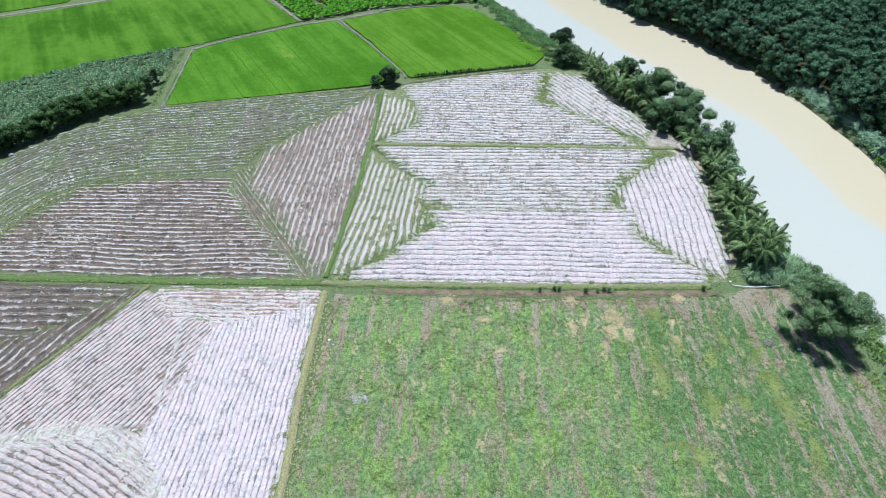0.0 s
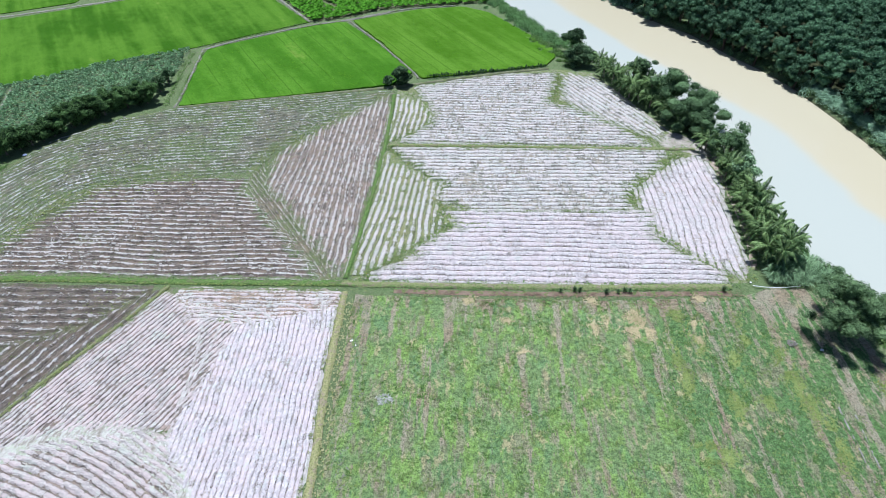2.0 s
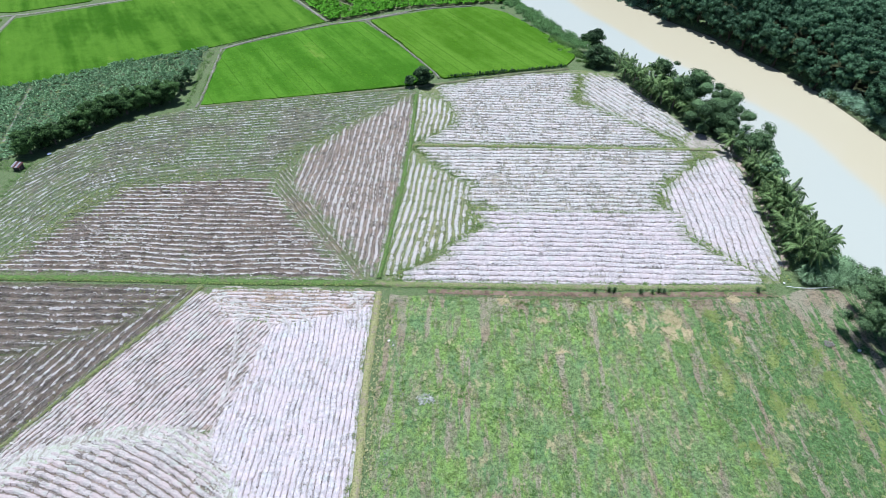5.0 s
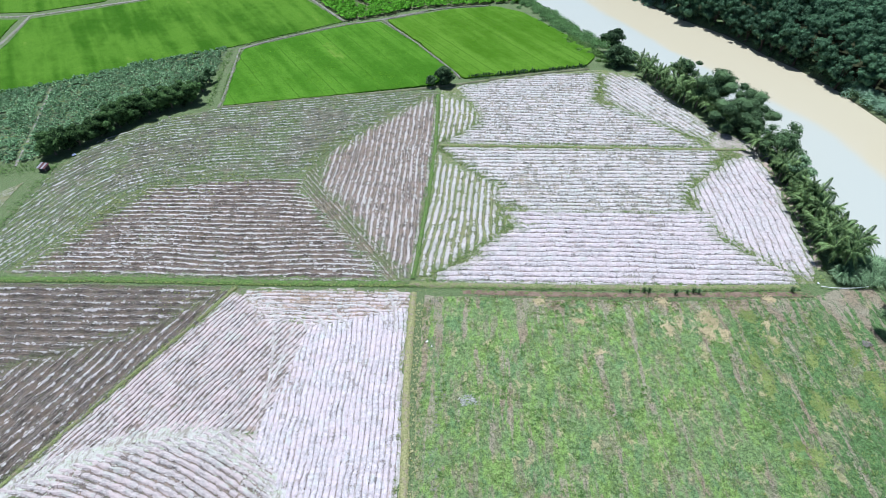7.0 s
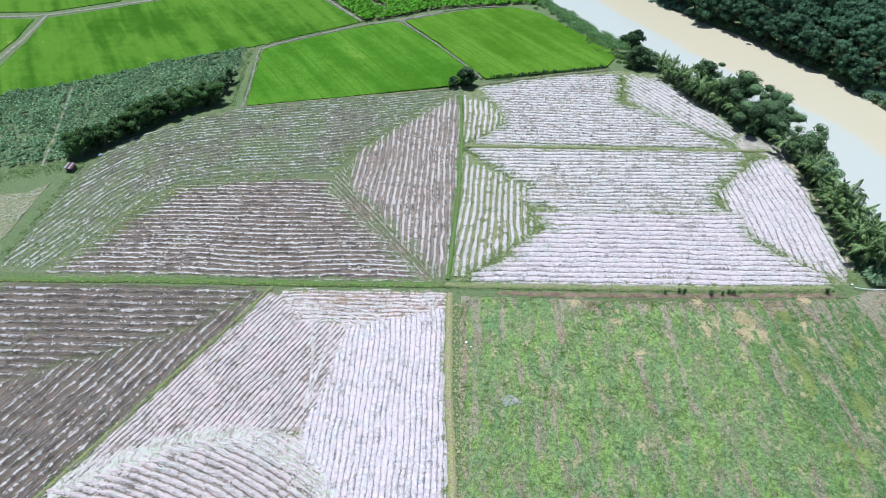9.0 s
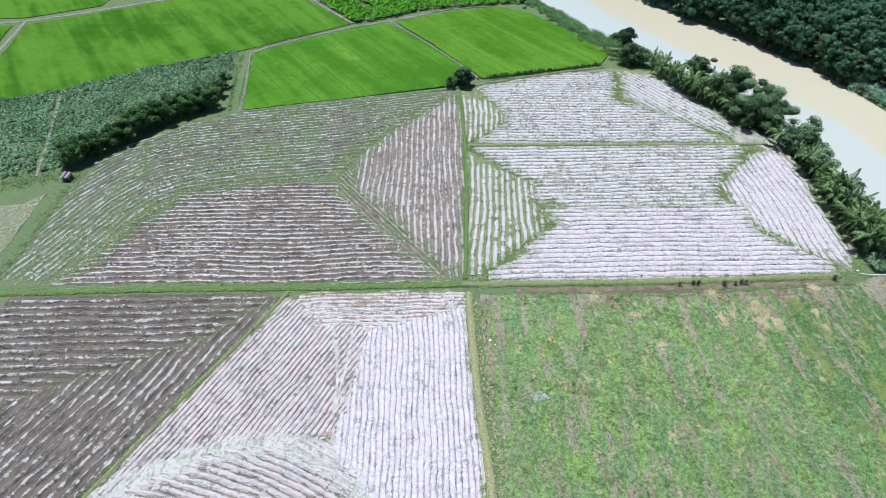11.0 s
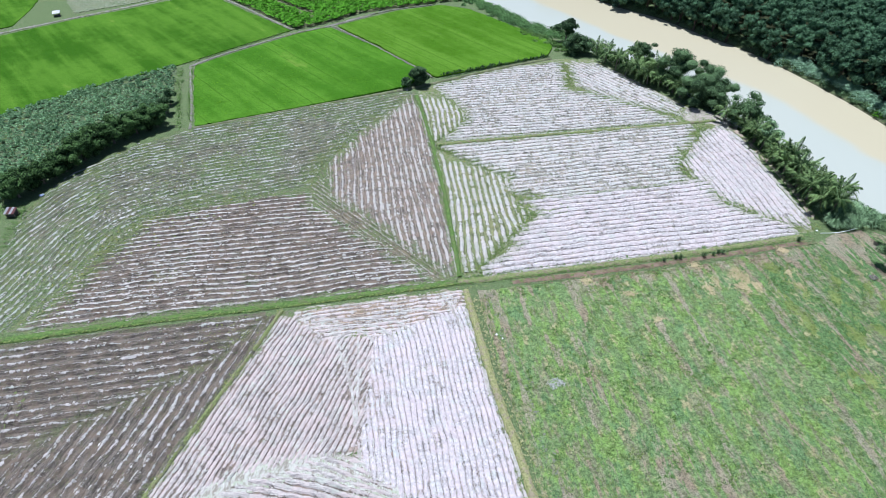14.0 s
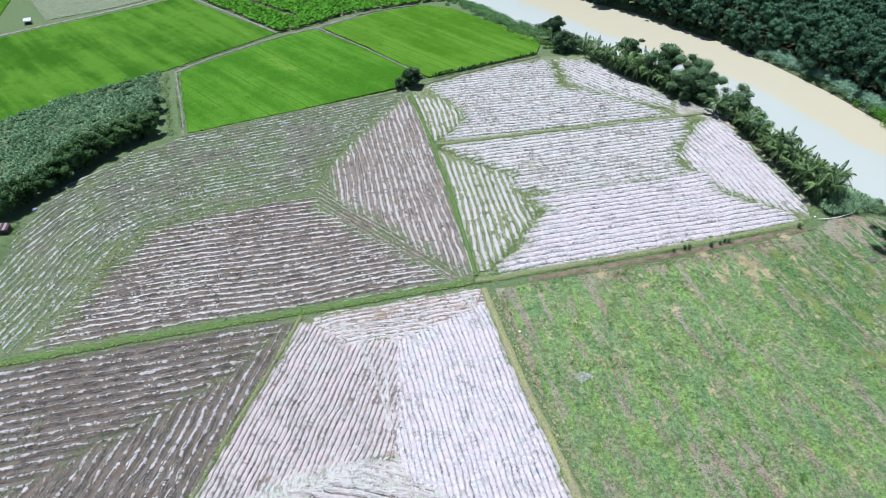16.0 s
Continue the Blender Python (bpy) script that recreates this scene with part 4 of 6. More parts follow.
sheet("rice_field", [(-77, 144), (-60.9, 155), (-50.4, 161.8), (-64, 178.5), (-78, 197), (-100, 185.5), (-112, 180), (-128, 171), (-143, 163), (-139.5, 148), (-135, 120), (-127, 115.8),
                     (-115.5, 121.2), (-105, 127.6), (-94.4, 135)], PADDY_FAR,
      "wide green rice field with paler swaths", "rice field", 0.14, 0.14, 1.0, 181, 0.15, 0.25, neat=True)
sheet("rice_field", [(-146, 168), (-128, 177.5), (-127.5, 190), (-129, 206), (-170, 200), (-166, 167)], PADDY_FAR,
      "far green rice field beyond the track", "rice field", 0.14, 0.14, 1.2, 191, 0.15, 0.25, neat=True)
sheet("rice_field", [(-158, 162), (-146.5, 162), (-143, 148), (-142, 136), (-166, 130)], PADDY_FAR,
      "dull green rice field with dark rows", "rice field", 0.3, 0.16, 1.0, 196, 0.3, 0.25, neat=True)
sheet("fallow_field", [(-113.8, 185.3), (-98, 191.5), (-80, 202), (-84, 222), (-118, 216), (-123, 204)], headland_material("grey_fallow", (0.15, 0.195, 0.11), (0.26, 0.26, 0.19)),
      "grey fallow field with thin weeds", "fallow field", 0.05, 0.15, 1.0, 201, neat=True)
sheet("fallow_field", [(-96.4, 83), (-99, 79.6), (-104.6, 79), (-125, 66), (-120, 50), (-97, 60), (-95.6, 68)], headland_material("pale_stubble", (0.17, 0.20, 0.10), (0.31, 0.29, 0.24)),
      "pale stubble plot beside the field edge", "fallow field", 0.05, 0.15, 0.7, 206, neat=True)
ribbon("dirt_track", [(-180, 161), (-158, 164), (-144.5, 165), (-128, 173.5), (-112, 182), (-96.6, 189.5), (-84, 198), (-60, 214), (-30, 240)], 1.15, DIRT,
       "pale dirt farm track between rice fields", "dirt track", 0.1, 0.08, 3)
ribbon("dirt_track", [(-144.5, 165), (-141.4, 150), (-140, 137), (-138, 118), (-136, 100)], 1.0, DIRT, "pale side track along the rice", "dirt track", 0.1, 0.08, 4)
ribbon("dirt_track", [(-74.4, 142.6), (-69.3, 147.4), (-60.4, 153.3), (-49.2, 160.2), (-40.2, 163.2), (-28, 169.7)], 0.8, DIRT_GREY, "grey dirt track on the rice bund", "dirt track", 0.15, 0.08, 6)
ribbon("dirt_track", [(-74.2, 142.9), (-72.8, 134.4), (-71.2, 125.4), (-69.6, 115), (-69.3, 111.6)], 0.6, DIRT, "pale dirt path beside the rice", "dirt track", 0.1, 0.08, 7)
ribbon("dirt_track", [(-39, 163), (-28, 147), (-16.9, 129.4), (-16.2, 126.4)], 0.55, DIRT, "narrow pale bund path between rice fields", "dirt track", 0.25, 0.08, 8)
ribbon("dirt_track", [(-50, 162.2), (-56, 170), (-63, 179.5), (-78, 199)], 0.8, DIRT, "thin pale bund beside the tall crop", "dirt track", 0.2, 0.08, 9)
ribbon("dirt_track", [(-38, 164.6), (-30, 169.2), (-21, 173.2), (-9, 175)], 0.45, DIRT, "pale bund behind the rice", "dirt track", 0.2, 0.08, 10)
ribbon("dirt_track", [(-112.2, 119.7), (-105, 100.3), (-101, 87.5)], 0.6, DIRT_GREY, "grey footpath through the leafy crop", "dirt track", 0.05, 0.08, 11)
ribbon("field_bund", [(-68.6, 112), (-47, 116.9), (-22.5, 122.2), (-16, 124.3), (-1.6, 129.0), (15.4, 133.0)], 0.9, dirt_material("weedy_bund_earth", (0.12, 0.13, 0.075), (0.24, 0.24, 0.155)), "low earth bund below the rice", "bund", 0.25, 0.06, 12)
ribbon("river_path", [(42, 95.5), (40.5, 100.5), (37.5, 101.5), (33.5, 110.5), (29, 121), (26.5, 126)], 0.6, DIRT_SAND, "pale sandy footpath along the river trees", "dirt track", 0.05, 0.06, 14)
sheet("bare_corner", [(33.4, 99), (35, 102.6), (38, 104), (42, 99.4), (43.6, 95), (42, 92.6), (40.5, 94.5), (38, 96.6)], DIRT_SAND, "bare pale sandy earth at the field corner", "bare earth", 0.02, 0.08, 0.5, 208, neat=True)
ribbon("river_path", [(42, 95.5), (42.3, 86), (42, 77), (41.3, 70), (40, 64)], 1.0, DIRT_DRY, "dry edge below the palms", "dirt track", 0.05, 0.05, 15)


# ---- bunds with grass ----
def bund_material(name, a, b, bare):
    m, nt, p, pos = material(name, 0.95, 0.1)
    mid, fine = noise_(nt, pos, 1.2, 4.0, 0.7), noise_(nt, pos, 5.0, 3.0, 0.7)
    col = blend(nt, step(nt, fine, 0.35, 0.65), a, b)
    col = blend(nt, step(nt, mid, 0.50, 0.60, 0.0, 0.85), col, blend(nt, fine, tuple(x * 0.6 for x in bare), bare))
    colour(nt, p, blend(nt, step(nt, fine, 0.30, 0.44, 0.6, 0.0), col, (0.05, 0.06, 0.03)))
    bump(nt, p, math_(nt, "ADD", mid, fine), 0.9, 0.2)
    return m


BUND_LUSH = bund_material("lush_grass_bund", (0.06, 0.12, 0.03), (0.16, 0.24, 0.07), (0.17, 0.19, 0.09))
BUND_DRY = bund_material("dry_grass_bund", (0.13, 0.17, 0.06), (0.26, 0.28, 0.13), (0.30, 0.25, 0.18))
BUND_YELLOW = bund_material("yellowed_grass_bund", (0.20, 0.21, 0.085), (0.35, 0.34, 0.17), (0.36, 0.30, 0.22))
LONG_BUND_W = [(-140, 56.5), (-110, 57.4), (-90, 57.9), (-64, 58.7), (-45, 58.6), (-22, 59.2)]
LONG_BUND_E = [(-22, 59.2), (-4, 59.3), (16.5, 59.7), (36, 60.6)]
MID_BUND = [(-21, 119), (-20.3, 99.8), (-20.3, 96.3), (-20.6, 80), (-21.2, 67.2), (-21.6, 60)]
CROSS_BUND = [(-19.5, 97.7), (0, 97.8), (16.7, 97.6), (33, 97.5), (40, 97.6)]
SLANT_BUND = [(-47.9, 57.6), (-53.3, 47.2), (-57.9, 39.2), (-61.6, 31.8), (-65.3, 25), (-73, 10)]
MEADOW_BUND = [(-21.2, 57.5), (-21, 48), (-20.6, 39), (-19.8, 30), (-19.2, 10)]
for k, (line, w, mat, lab) in enumerate(((LONG_BUND_W, 1.2, BUND_LUSH, "long lush green field bund"), (LONG_BUND_E, 1.2, BUND_DRY, "long grassy field bund with weeds"),
                                         (MID_BUND, 0.8, BUND_LUSH, "narrow green bund between ploughed patches"), (CROSS_BUND, 0.9, BUND_DRY, "narrow grassy bund running to the river"),
                                         (SLANT_BUND, 0.65, BUND_DRY, "narrow yellow-green bund running aslant"), (MEADOW_BUND, 1.0, BUND_YELLOW, "dry grassy bund beside the meadow"))):
    ribbon("field_bund", line, w, mat, lab, "bund", 0.2, 0.05, 20 + k)
# flat brown ribbon that paints the trench shadow below the bund
ribbon("bund_foot", [(-14, 57.9), (-4, 57.9), (8, 58.1), (22, 58.6), (35, 59.2)], 0.9, dirt_material("brown_bund_shadow", (0.14, 0.10, 0.075), (0.28, 0.205, 0.16), 0.95), "rusty brown ribbon painted as the shadow at the foot of the bund", "bund", 0.0, 0.03, 41)
for k, line in enumerate((((41.7, 41), (41.6, 38), (41.6, 35), (41.3, 31)), ((43.3, 41.5), (43, 37), (42.7, 33), (42.5, 29)))):
    ribbon("wheel_track", line, 0.22, DIRT, "pale wheel track along the bank", "wheel rut", 0.0, 0.2, 80 + k)
# litter colour also carries the understory shade seen through canopy gaps
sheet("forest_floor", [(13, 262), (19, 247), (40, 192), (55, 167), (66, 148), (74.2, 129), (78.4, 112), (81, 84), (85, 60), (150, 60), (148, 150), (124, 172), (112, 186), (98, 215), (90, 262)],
      plain_material("shaded_leaf_litter", (0.03, 0.035, 0.018), (0.055, 0.06, 0.03), 0.95, 1.5, 0.0, 0.05), "leaf litter under the woods, darkened for the understory shade", "forest floor", 0.06, 0.2, 2.0, 221)
sheet("grass_field", [(113.5, 188), (125.5, 174), (150, 152), (230, 170), (230, 260), (95, 250), (100, 216)], MEADOW, "bright green grass field behind the woods", "field", 0.06, 0.2, 2.0, 231)

# ---- trees and plants ----
def unit_sphere(n, r):
    v = r.normal(0, 1, (n, 3))
    return v / np.linalg.norm(v, axis=1)[:, None]


def leaf_quads(pos, nrm, size, r, aspect=0.62):
    """A small diamond leaf at each point, lying roughly across its normal."""
    n = len(pos)
    nrm = nrm + r.normal(0, 0.30, (n, 3))
    nrm /= np.linalg.norm(nrm, axis=1)[:, None]
    a = np.cross(nrm, unit_sphere(n, r))
    a /= np.linalg.norm(a, axis=1)[:, None] + 1e-9
    b = np.cross(nrm, a)
    s = (size * r.uniform(0.6, 1.35, n))[:, None]
    v = np.stack([pos - a * s, pos + b * s * aspect + nrm * s * 0.2, pos + a * s, pos - b * s * aspect + nrm * s * 0.2], 1)
    return v.reshape(-1, 3), np.arange(n * 4).reshape(-1, 4)


def crown_arrays(r, height, radius, lobes, leaves, leaf, low=0.35, flat=0.75, lobe=(0.2, 0.4), core=0.72, out=(0.3, 0.82)):
    """Leaves in uneven lobes round a crown, with gaps between the lobes, on a small dense core."""
    cen, rad = [], []
    for _ in range(lobes):
        d = unit_sphere(1, r)[0]
        k = r.uniform(*out) * (0.72 + 0.5 * vnoise(np.arctan2(d[1], d[0]) * 1.1, d[2], 1.0, 3))
        z = height * (low + (1 - low) * 0.5) + d[2] * k * height * (1 - low) * 0.55
        cen.append((d[0] * k * radius, d[1] * k * radius, z))
        rad.append(radius * r.uniform(*lobe))
    cen, rad = np.array(cen), np.array(rad)
    which = r.choice(lobes, leaves, p=rad ** 2 / (rad ** 2).sum())
    d = unit_sphere(leaves, r)
    d[:, 2] = np.where(r.random(leaves) < 0.6, np.abs(d[:, 2]), d[:, 2])
    k = (r.uniform(0.72, 1.08, leaves) + (r.random(leaves) < 0.1) * r.uniform(0, 0.3, leaves))[:, None]
    pos = cen[which] + d * rad[which][:, None] * k * np.array([1, 1, flat])
    v, f = leaf_quads(pos, d + np.array([0, 0, 0.32]), leaf, r)
    vs, fs, n = [v], [f], len(v)
    lat, lon = 4, 6
    for c, q in zip(cen, rad):
        th, ph = np.meshgrid(np.linspace(0.25, np.pi - 0.25, lat), np.linspace(0, 2 * np.pi, lon, endpoint=False), indexing="ij")
        q2 = q * core * r.uniform(0.85, 1.1, th.shape)
        ball = np.stack([c[0] + q2 * np.sin(th) * np.cos(ph), c[1] + q2 * np.sin(th) * np.sin(ph), c[2] + q2 * np.cos(th) * flat], -1).reshape(-1, 3)
        i = np.arange(lat * lon).reshape(lat, lon)
        j = np.roll(i, -1, 1)
        g = np.stack([i[:-1], i[1:], j[1:], j[:-1]], -1).reshape(-1, 4)
        cap = np.array([[0, 1, 2, 3], [0, 3, 4, 5]]) 
        vs.append(ball)
        fs += [g + n, cap + n, (cap + (lat - 1) * lon)[:, ::-1] + n]
        n += len(ball)
    return np.concatenate(vs), np.concatenate(fs), cen


def tube(bm, pts, radii, sides=7):
    rings = []
    for (x, y, z), q in zip(pts, radii):
        rings.append([bm.verts.new((x + q * math.cos(2 * math.pi * k / sides), y + q * math.sin(2 * math.pi * k / sides), z)) for k in range(sides)])
    for a, b in zip(rings, rings[1:]):
        for k in range(sides):
            bm.faces.new((a[k], a[(k + 1) % sides], b[(k + 1) % sides], b[k]))
    bm.faces.new(rings[-1])
    bm.faces.new(rings[0][::-1])


def make_tree(seed, height, radius, lobes, leaves, leaf, mat, label, name="tree", low=0.3, flat=0.75, category="tree", group="", limbs=7, lobe=(0.2, 0.4), core=0.72, out=(0.3, 0.82), bark=BARK):
    r = np.random.default_rng(seed)
    ob = tagged(new(name), label, category, group)
    v, f, cen = crown_arrays(r, height, radius, lobes, leaves, leaf, low, flat, lobe, core, out)
    bm = bmesh.new()
    fork = height * (low + 0.08)
    lean = r.normal(0, 0.12, 2)
    tr = 0.035 * height
    tube(bm, [(0, 0, -0.4), (0, 0, 0.15), (lean[0] * fork * 0.5, lean[1] * fork * 0.5, fork * 0.5), (lean[0] * fork, lean[1] * fork, fork)],
         [tr * 1.7, tr * 1.25, tr, tr * 0.8], 8)
    stem = part("trunk", bm, bark, ob)
    for c in cen[: min(limbs, len(cen))]:
        bm = bmesh.new()
        s = np.array([lean[0] * fork, lean[1] * fork, fork * 0.92])
        m = s * 0.45 + c * 0.55 + r.normal(0, 0.1, 3)
        tube(bm, [tuple(s), tuple(m), tuple(c)], [tr * 0.6, tr * 0.4, tr * 0.15], 5)
        part("limb", bm, bark, stem)
    part_np("crown", v, f, mat, ob)
    return ob


def put(ob, x, y, turn=0.0, size=1.0, z=None, tall=1.0):
    z = float(ground_height(np.array([x]), np.array([y]))[0]) if z is None else z
    ob.matrix_basis = pose(x, y, z, 0, 0, turn) @ Matrix.Diagonal((size, size, size * tall, 1))
    return ob


def put_copy(ob, x, y, turn=0.0, size=1.0, z=None, tall=1.0):
    z = float(ground_height(np.array([x]), np.array([y]))[0]) if z is None else z
    c = copy_thing(ob, pose(x, y, z, 0, 0, turn))
    c.matrix_basis = pose(x, y, z, 0, 0, turn) @ Matrix.Diagonal((size, size, size * tall, 1))
    return c


# big spreading tree on the bank
big = make_tree(301, 8.4, 5.4, 110, 30000, 0.11, LEAF_PALE, "large spreading green tree with a thin crown beside the river", low=0.22, flat=0.6,
                limbs=26, lobe=(0.1, 0.22), core=0.62, out=(0.2, 0.98))
put(big, 47.3, 52.8, 30)
# trees among the palms
put(make_tree(302, 6.4, 2.9, 16, 2200, 0.22, LEAF_DARK, "round dark tree at the corner of the rice field", low=0.3), 21.4, 141.6, 10)
put(make_tree(303, 5.0, 3.8, 26, 3200, 0.2, LEAF_DARK, "dense low dark tree beside the palms", low=0.02), 22.6, 135.2, 50)
put(make_tree(304, 8.4, 3.2, 30, 3400, 0.2, LEAF_DARK, "slim tree rising behind the palms", low=0.1), 35, 124.5, 80)
put(make_tree(313, 6.0, 2.6, 14, 1800, 0.22, LEAF_MID, "small leafy tree among the palms", low=0.1), 37.6, 119.5, 20)
put(make_tree(305, 9.2, 4.4, 40, 6000, 0.17, LEAF_MID, "feathery green tree behind the palms", low=0.08), 38.4, 114.4, 15)
put(make_tree(306, 9.8, 7.2, 90, 24000, 0.14, LEAF_DARK, "broad dense dark green tree above the bank path", low=0.0, flat=0.75, lobe=(0.15, 0.26), core=0.86, out=(0.2, 0.88)), 42.3, 106.8, 65, 0.9)
put(make_tree(307, 8.4, 5.2, 48, 6500, 0.17, LEAF_MID, "open green tree leaning over the river", low=0.1, lobe=(0.13, 0.27), core=0.6), 46, 96.6, 120)
put(make_tree(308, 6.2, 3.2, 18, 2600, 0.18, LEAF_REED, "pale feathery shrub over the water", "shrub", low=0.02, category="shrub"), 45.6, 88.6, 40)
# lone trees near the rice
put(make_tree(309, 4.9, 2.7, 46, 6500, 0.14, LEAF_DARK, "lone round dark tree on the rice bund", low=0.0, lobe=(0.2, 0.34), core=0.86, out=(0.2, 0.8)), -19.6, 124.2, 10)
put(make_tree(310, 2.6, 1.7, 9, 900, 0.18, LEAF_MID, "small bush beside the lone tree", "bush", low=0.05, category="bush"), -22.6, 123.2, 70)
put(make_tree(311, 5.2, 2.2, 14, 1800, 0.2, LEAF_DARK, "dark bushy tree beside the dirt path", low=0.06), -75.6, 119.5, 35)
put(make_tree(312, 3.4, 1.8, 10, 1000, 0.2, LEAF_DARK, "small dark tree at the end of the path", low=0.06), -75.3, 123.5, 85)
# hedge of bushy trees
HEDGE = [(-76.2, 114), (-78.0, 112.8), (-79.7, 111.8), (-81.6, 110.4), (-83.4, 108.6), (-84.9, 107), (-86.2, 105.2), (-87.4, 103.2), (-88.5, 101.4), (-89.7, 99.6), (-91, 97.8), (-92.4, 96.1),
         (-93.8, 94.3), (-95.4, 92.4)]
hedge_kinds = [make_tree(320 + k, 5.3, 2.7, 34, 5200, 0.17, LEAF_HEDGE, "dense dark bushy tree in a hedge row", "hedge_tree", low=0.08, flat=0.85, limbs=5, lobe=(0.2, 0.36), out=(0.3, 0.9),
                         group="hedge trees") for k in range(3)]
rh = np.random.default_rng(5)
for k, (x, y) in enumerate(HEDGE):
    src, turn, size = hedge_kinds[(k * 2 + 1) % 3], float(rh.uniform(0, 360)), float(rh.uniform(0.85, 1.08))
    if k < 3:
        put(hedge_kinds[k], x, y, turn, size)
    else:
        put_copy(src, x, y, turn, size * (0.9 if k > 9 else 1.0))


# ---- coconut palms ----
def frond_mesh(seed, length, droop):
    r = np.random.default_rng(seed)
    n = 16
    t = np.linspace(0, 1, n)
    spine = np.stack([length * t * (0.85 - 0.1 * t), 0 * t, length * (0.75 * t - droop * t ** 2)], -1)
    vs, fs = [], []
    for i in range(n - 1):
        w = 0.05 * (1 - t[i]) + 0.015
        b = len(vs)
        p, q = spine[i], spine[i + 1]
        vs += [(p[0], -w, p[2]), (p[0], w, p[2]), (q[0], w, q[2]), (q[0], -w, q[2])]
        fs.append((b, b + 1, b + 2, b + 3))
    for i in np.linspace(0.14, 0.99, 38):
        p = np.array([np.interp(i, t, spine[:, k]) for k in range(3)])
        ln = length * 0.19 * math.sin(math.pi * (0.15 + 0.8 * i)) * r.uniform(0.8, 1.1) + 0.1
        for side in (-1, 1):
            tip = p + np.array([ln * 0.75, side * ln * 0.6, -ln * r.uniform(0.25, 0.7)])
            midp = p * 0.5 + tip * 0.5 + np.array([0, 0, ln * 0.12])
            b = len(vs)
            vs += [tuple(p), tuple(midp + np.array([0.07, 0, 0])), tuple(tip), tuple(midp - np.array([0.07, 0, 0]))]
            fs.append((b, b + 1, b + 2, b + 3))
    return mesh_data("frond", vs, fs, LEAF_PALM)


FRONDS = [frond_mesh(400, 4.2, 0.55), frond_mesh(401, 4.3, 0.85), frond_mesh(402, 3.8, 1.25), frond_mesh(403, 3.6, 0.2)]


def make_palm(seed, trunk):
    r = np.random.default_rng(seed)
    ob = tagged(new("coconut_palm"), "short coconut palm with arching green fronds on the river bank", "palm", "palms on the bank")
    bm = bmesh.new()
    lx, ly = r.normal(0, 0.25, 2)
    tube(bm, [(0, 0, -0.3), (lx * 0.2, ly * 0.2, trunk * 0.3), (lx * 0.6, ly * 0.6, trunk * 0.65), (lx, ly, trunk)], [0.24, 0.17, 0.15, 0.16], 8)
    part("trunk", bm, BARK, ob)
    n = 22
    for k in range(n):
        q = k / n
        kind = 3 if q > 0.85 else (0 if q > 0.55 else (1 if q > 0.25 else 2))
        fr = new("frond", FRONDS[kind])
        fr.parent = ob
        fr.matrix_basis = pose(lx, ly, trunk, r.normal(0, 8), -10 - 40 * max(q - 0.5, 0) * 1.4 + r.normal(0, 6) + 8, k * 137.5 + r.normal(0, 10)) @ Matrix.Scale(r.uniform(0.85, 1.1), 4)
    return ob


palm_kinds = [make_palm(410, 3.4), make_palm(411, 2.3), make_palm(412, 4.4), make_palm(413, 2.8)]
PALMS = [(28.4, 131, 2), (29.8, 126.5, 0), (31.2, 122.2, 1), (29.2, 120.8, 3), (33, 118.6, 0), (34.6, 114.2, 1), (32.6, 116, 3), (36.5, 111, 0), (27, 128.5, 3), (30.4, 129, 1), (32.8, 124.6, 2), (35.2, 117.4, 2), (31, 118.6, 0), (37, 108.6, 1), (26.6, 133.6, 0),
         (41.6, 97.2, 3), (43.2, 93, 1), (43.6, 89.4, 0), (42.6, 86, 3), (43.9, 83.4, 0), (42.3, 81.4, 1), (43.6, 79.2, 2), (41.9, 77.4, 3), (43.6, 75.4, 0),
         (41.8, 73.2, 1), (43.4, 71.6, 3), (41.4, 69.6, 0), (43.4, 68, 1), (41.6, 66.4, 3), (44.8, 77, 1), (45, 73, 0), (44.9, 69.4, 3), (42.2, 88.2, 2), (44.6, 81, 3), (42.6, 79.6, 0), (42.4, 75.6, 2), (44.2, 66.6, 2), (42.2, 71.4, 1),
         (42.4, 64.8, 2), (44.8, 71.2, 2), (34.2, 121, 3), (28.2, 124.6, 2), (36.4, 113.4, 3)]
seen_kind = set()
for x, y, k in PALMS:
    turn, size = float(rh.uniform(0, 360)), float(rh.uniform(0.66, 0.95))
    x += 0.7 if y < 95 else 0.3
    if k in seen_kind:
        put_copy(palm_kinds[k], x, y, turn, size)
    else:
        seen_kind.add(k)
        put(palm_kinds[k], x, y, turn, size)

# ---- reeds and low growth on the banks ----
def reed_clump(seed, height, n=90):
    r = np.random.default_rng(seed)
    vs, fs = [], []
    for _ in range(n):
        a, d = r.uniform(0, 6.28), r.uniform(0, 0.9)
        x, y, h, o, w = d * math.cos(a), d * math.sin(a), height * r.uniform(0.5, 1), r.uniform(0.6, 1.5), r.uniform(0.025, 0.05)
        b = r.normal(0, 0.5) + a
        px, py = -math.sin(b) * w, math.cos(b) * w
        ex, ey = math.cos(b) * o, math.sin(b) * o
        bend = ((0.0, -0.2, 1.0), (0.3, 0.72, 1.0), (0.72, 1.0, 0.85), (1.25, 0.78, 0.15))
        for (s0, z0, w0), (s1, z1, w1) in zip(bend, bend[1:]):
            k = len(vs)
            vs += [(x + ex * s0 - px * w0, y + ey * s0 - py * w0, h * z0), (x + ex * s0 + px * w0, y + ey * s0 + py * w0, h * z0),
                   (x + ex * s1 + px * w1, y + ey * s1 + py * w1, h * z1), (x + ex * s1 - px * w1, y + ey * s1 - py * w1, h * z1)]
            fs.append((k, k + 1, k + 2, k + 3))
    return np.array(vs), np.array(fs)


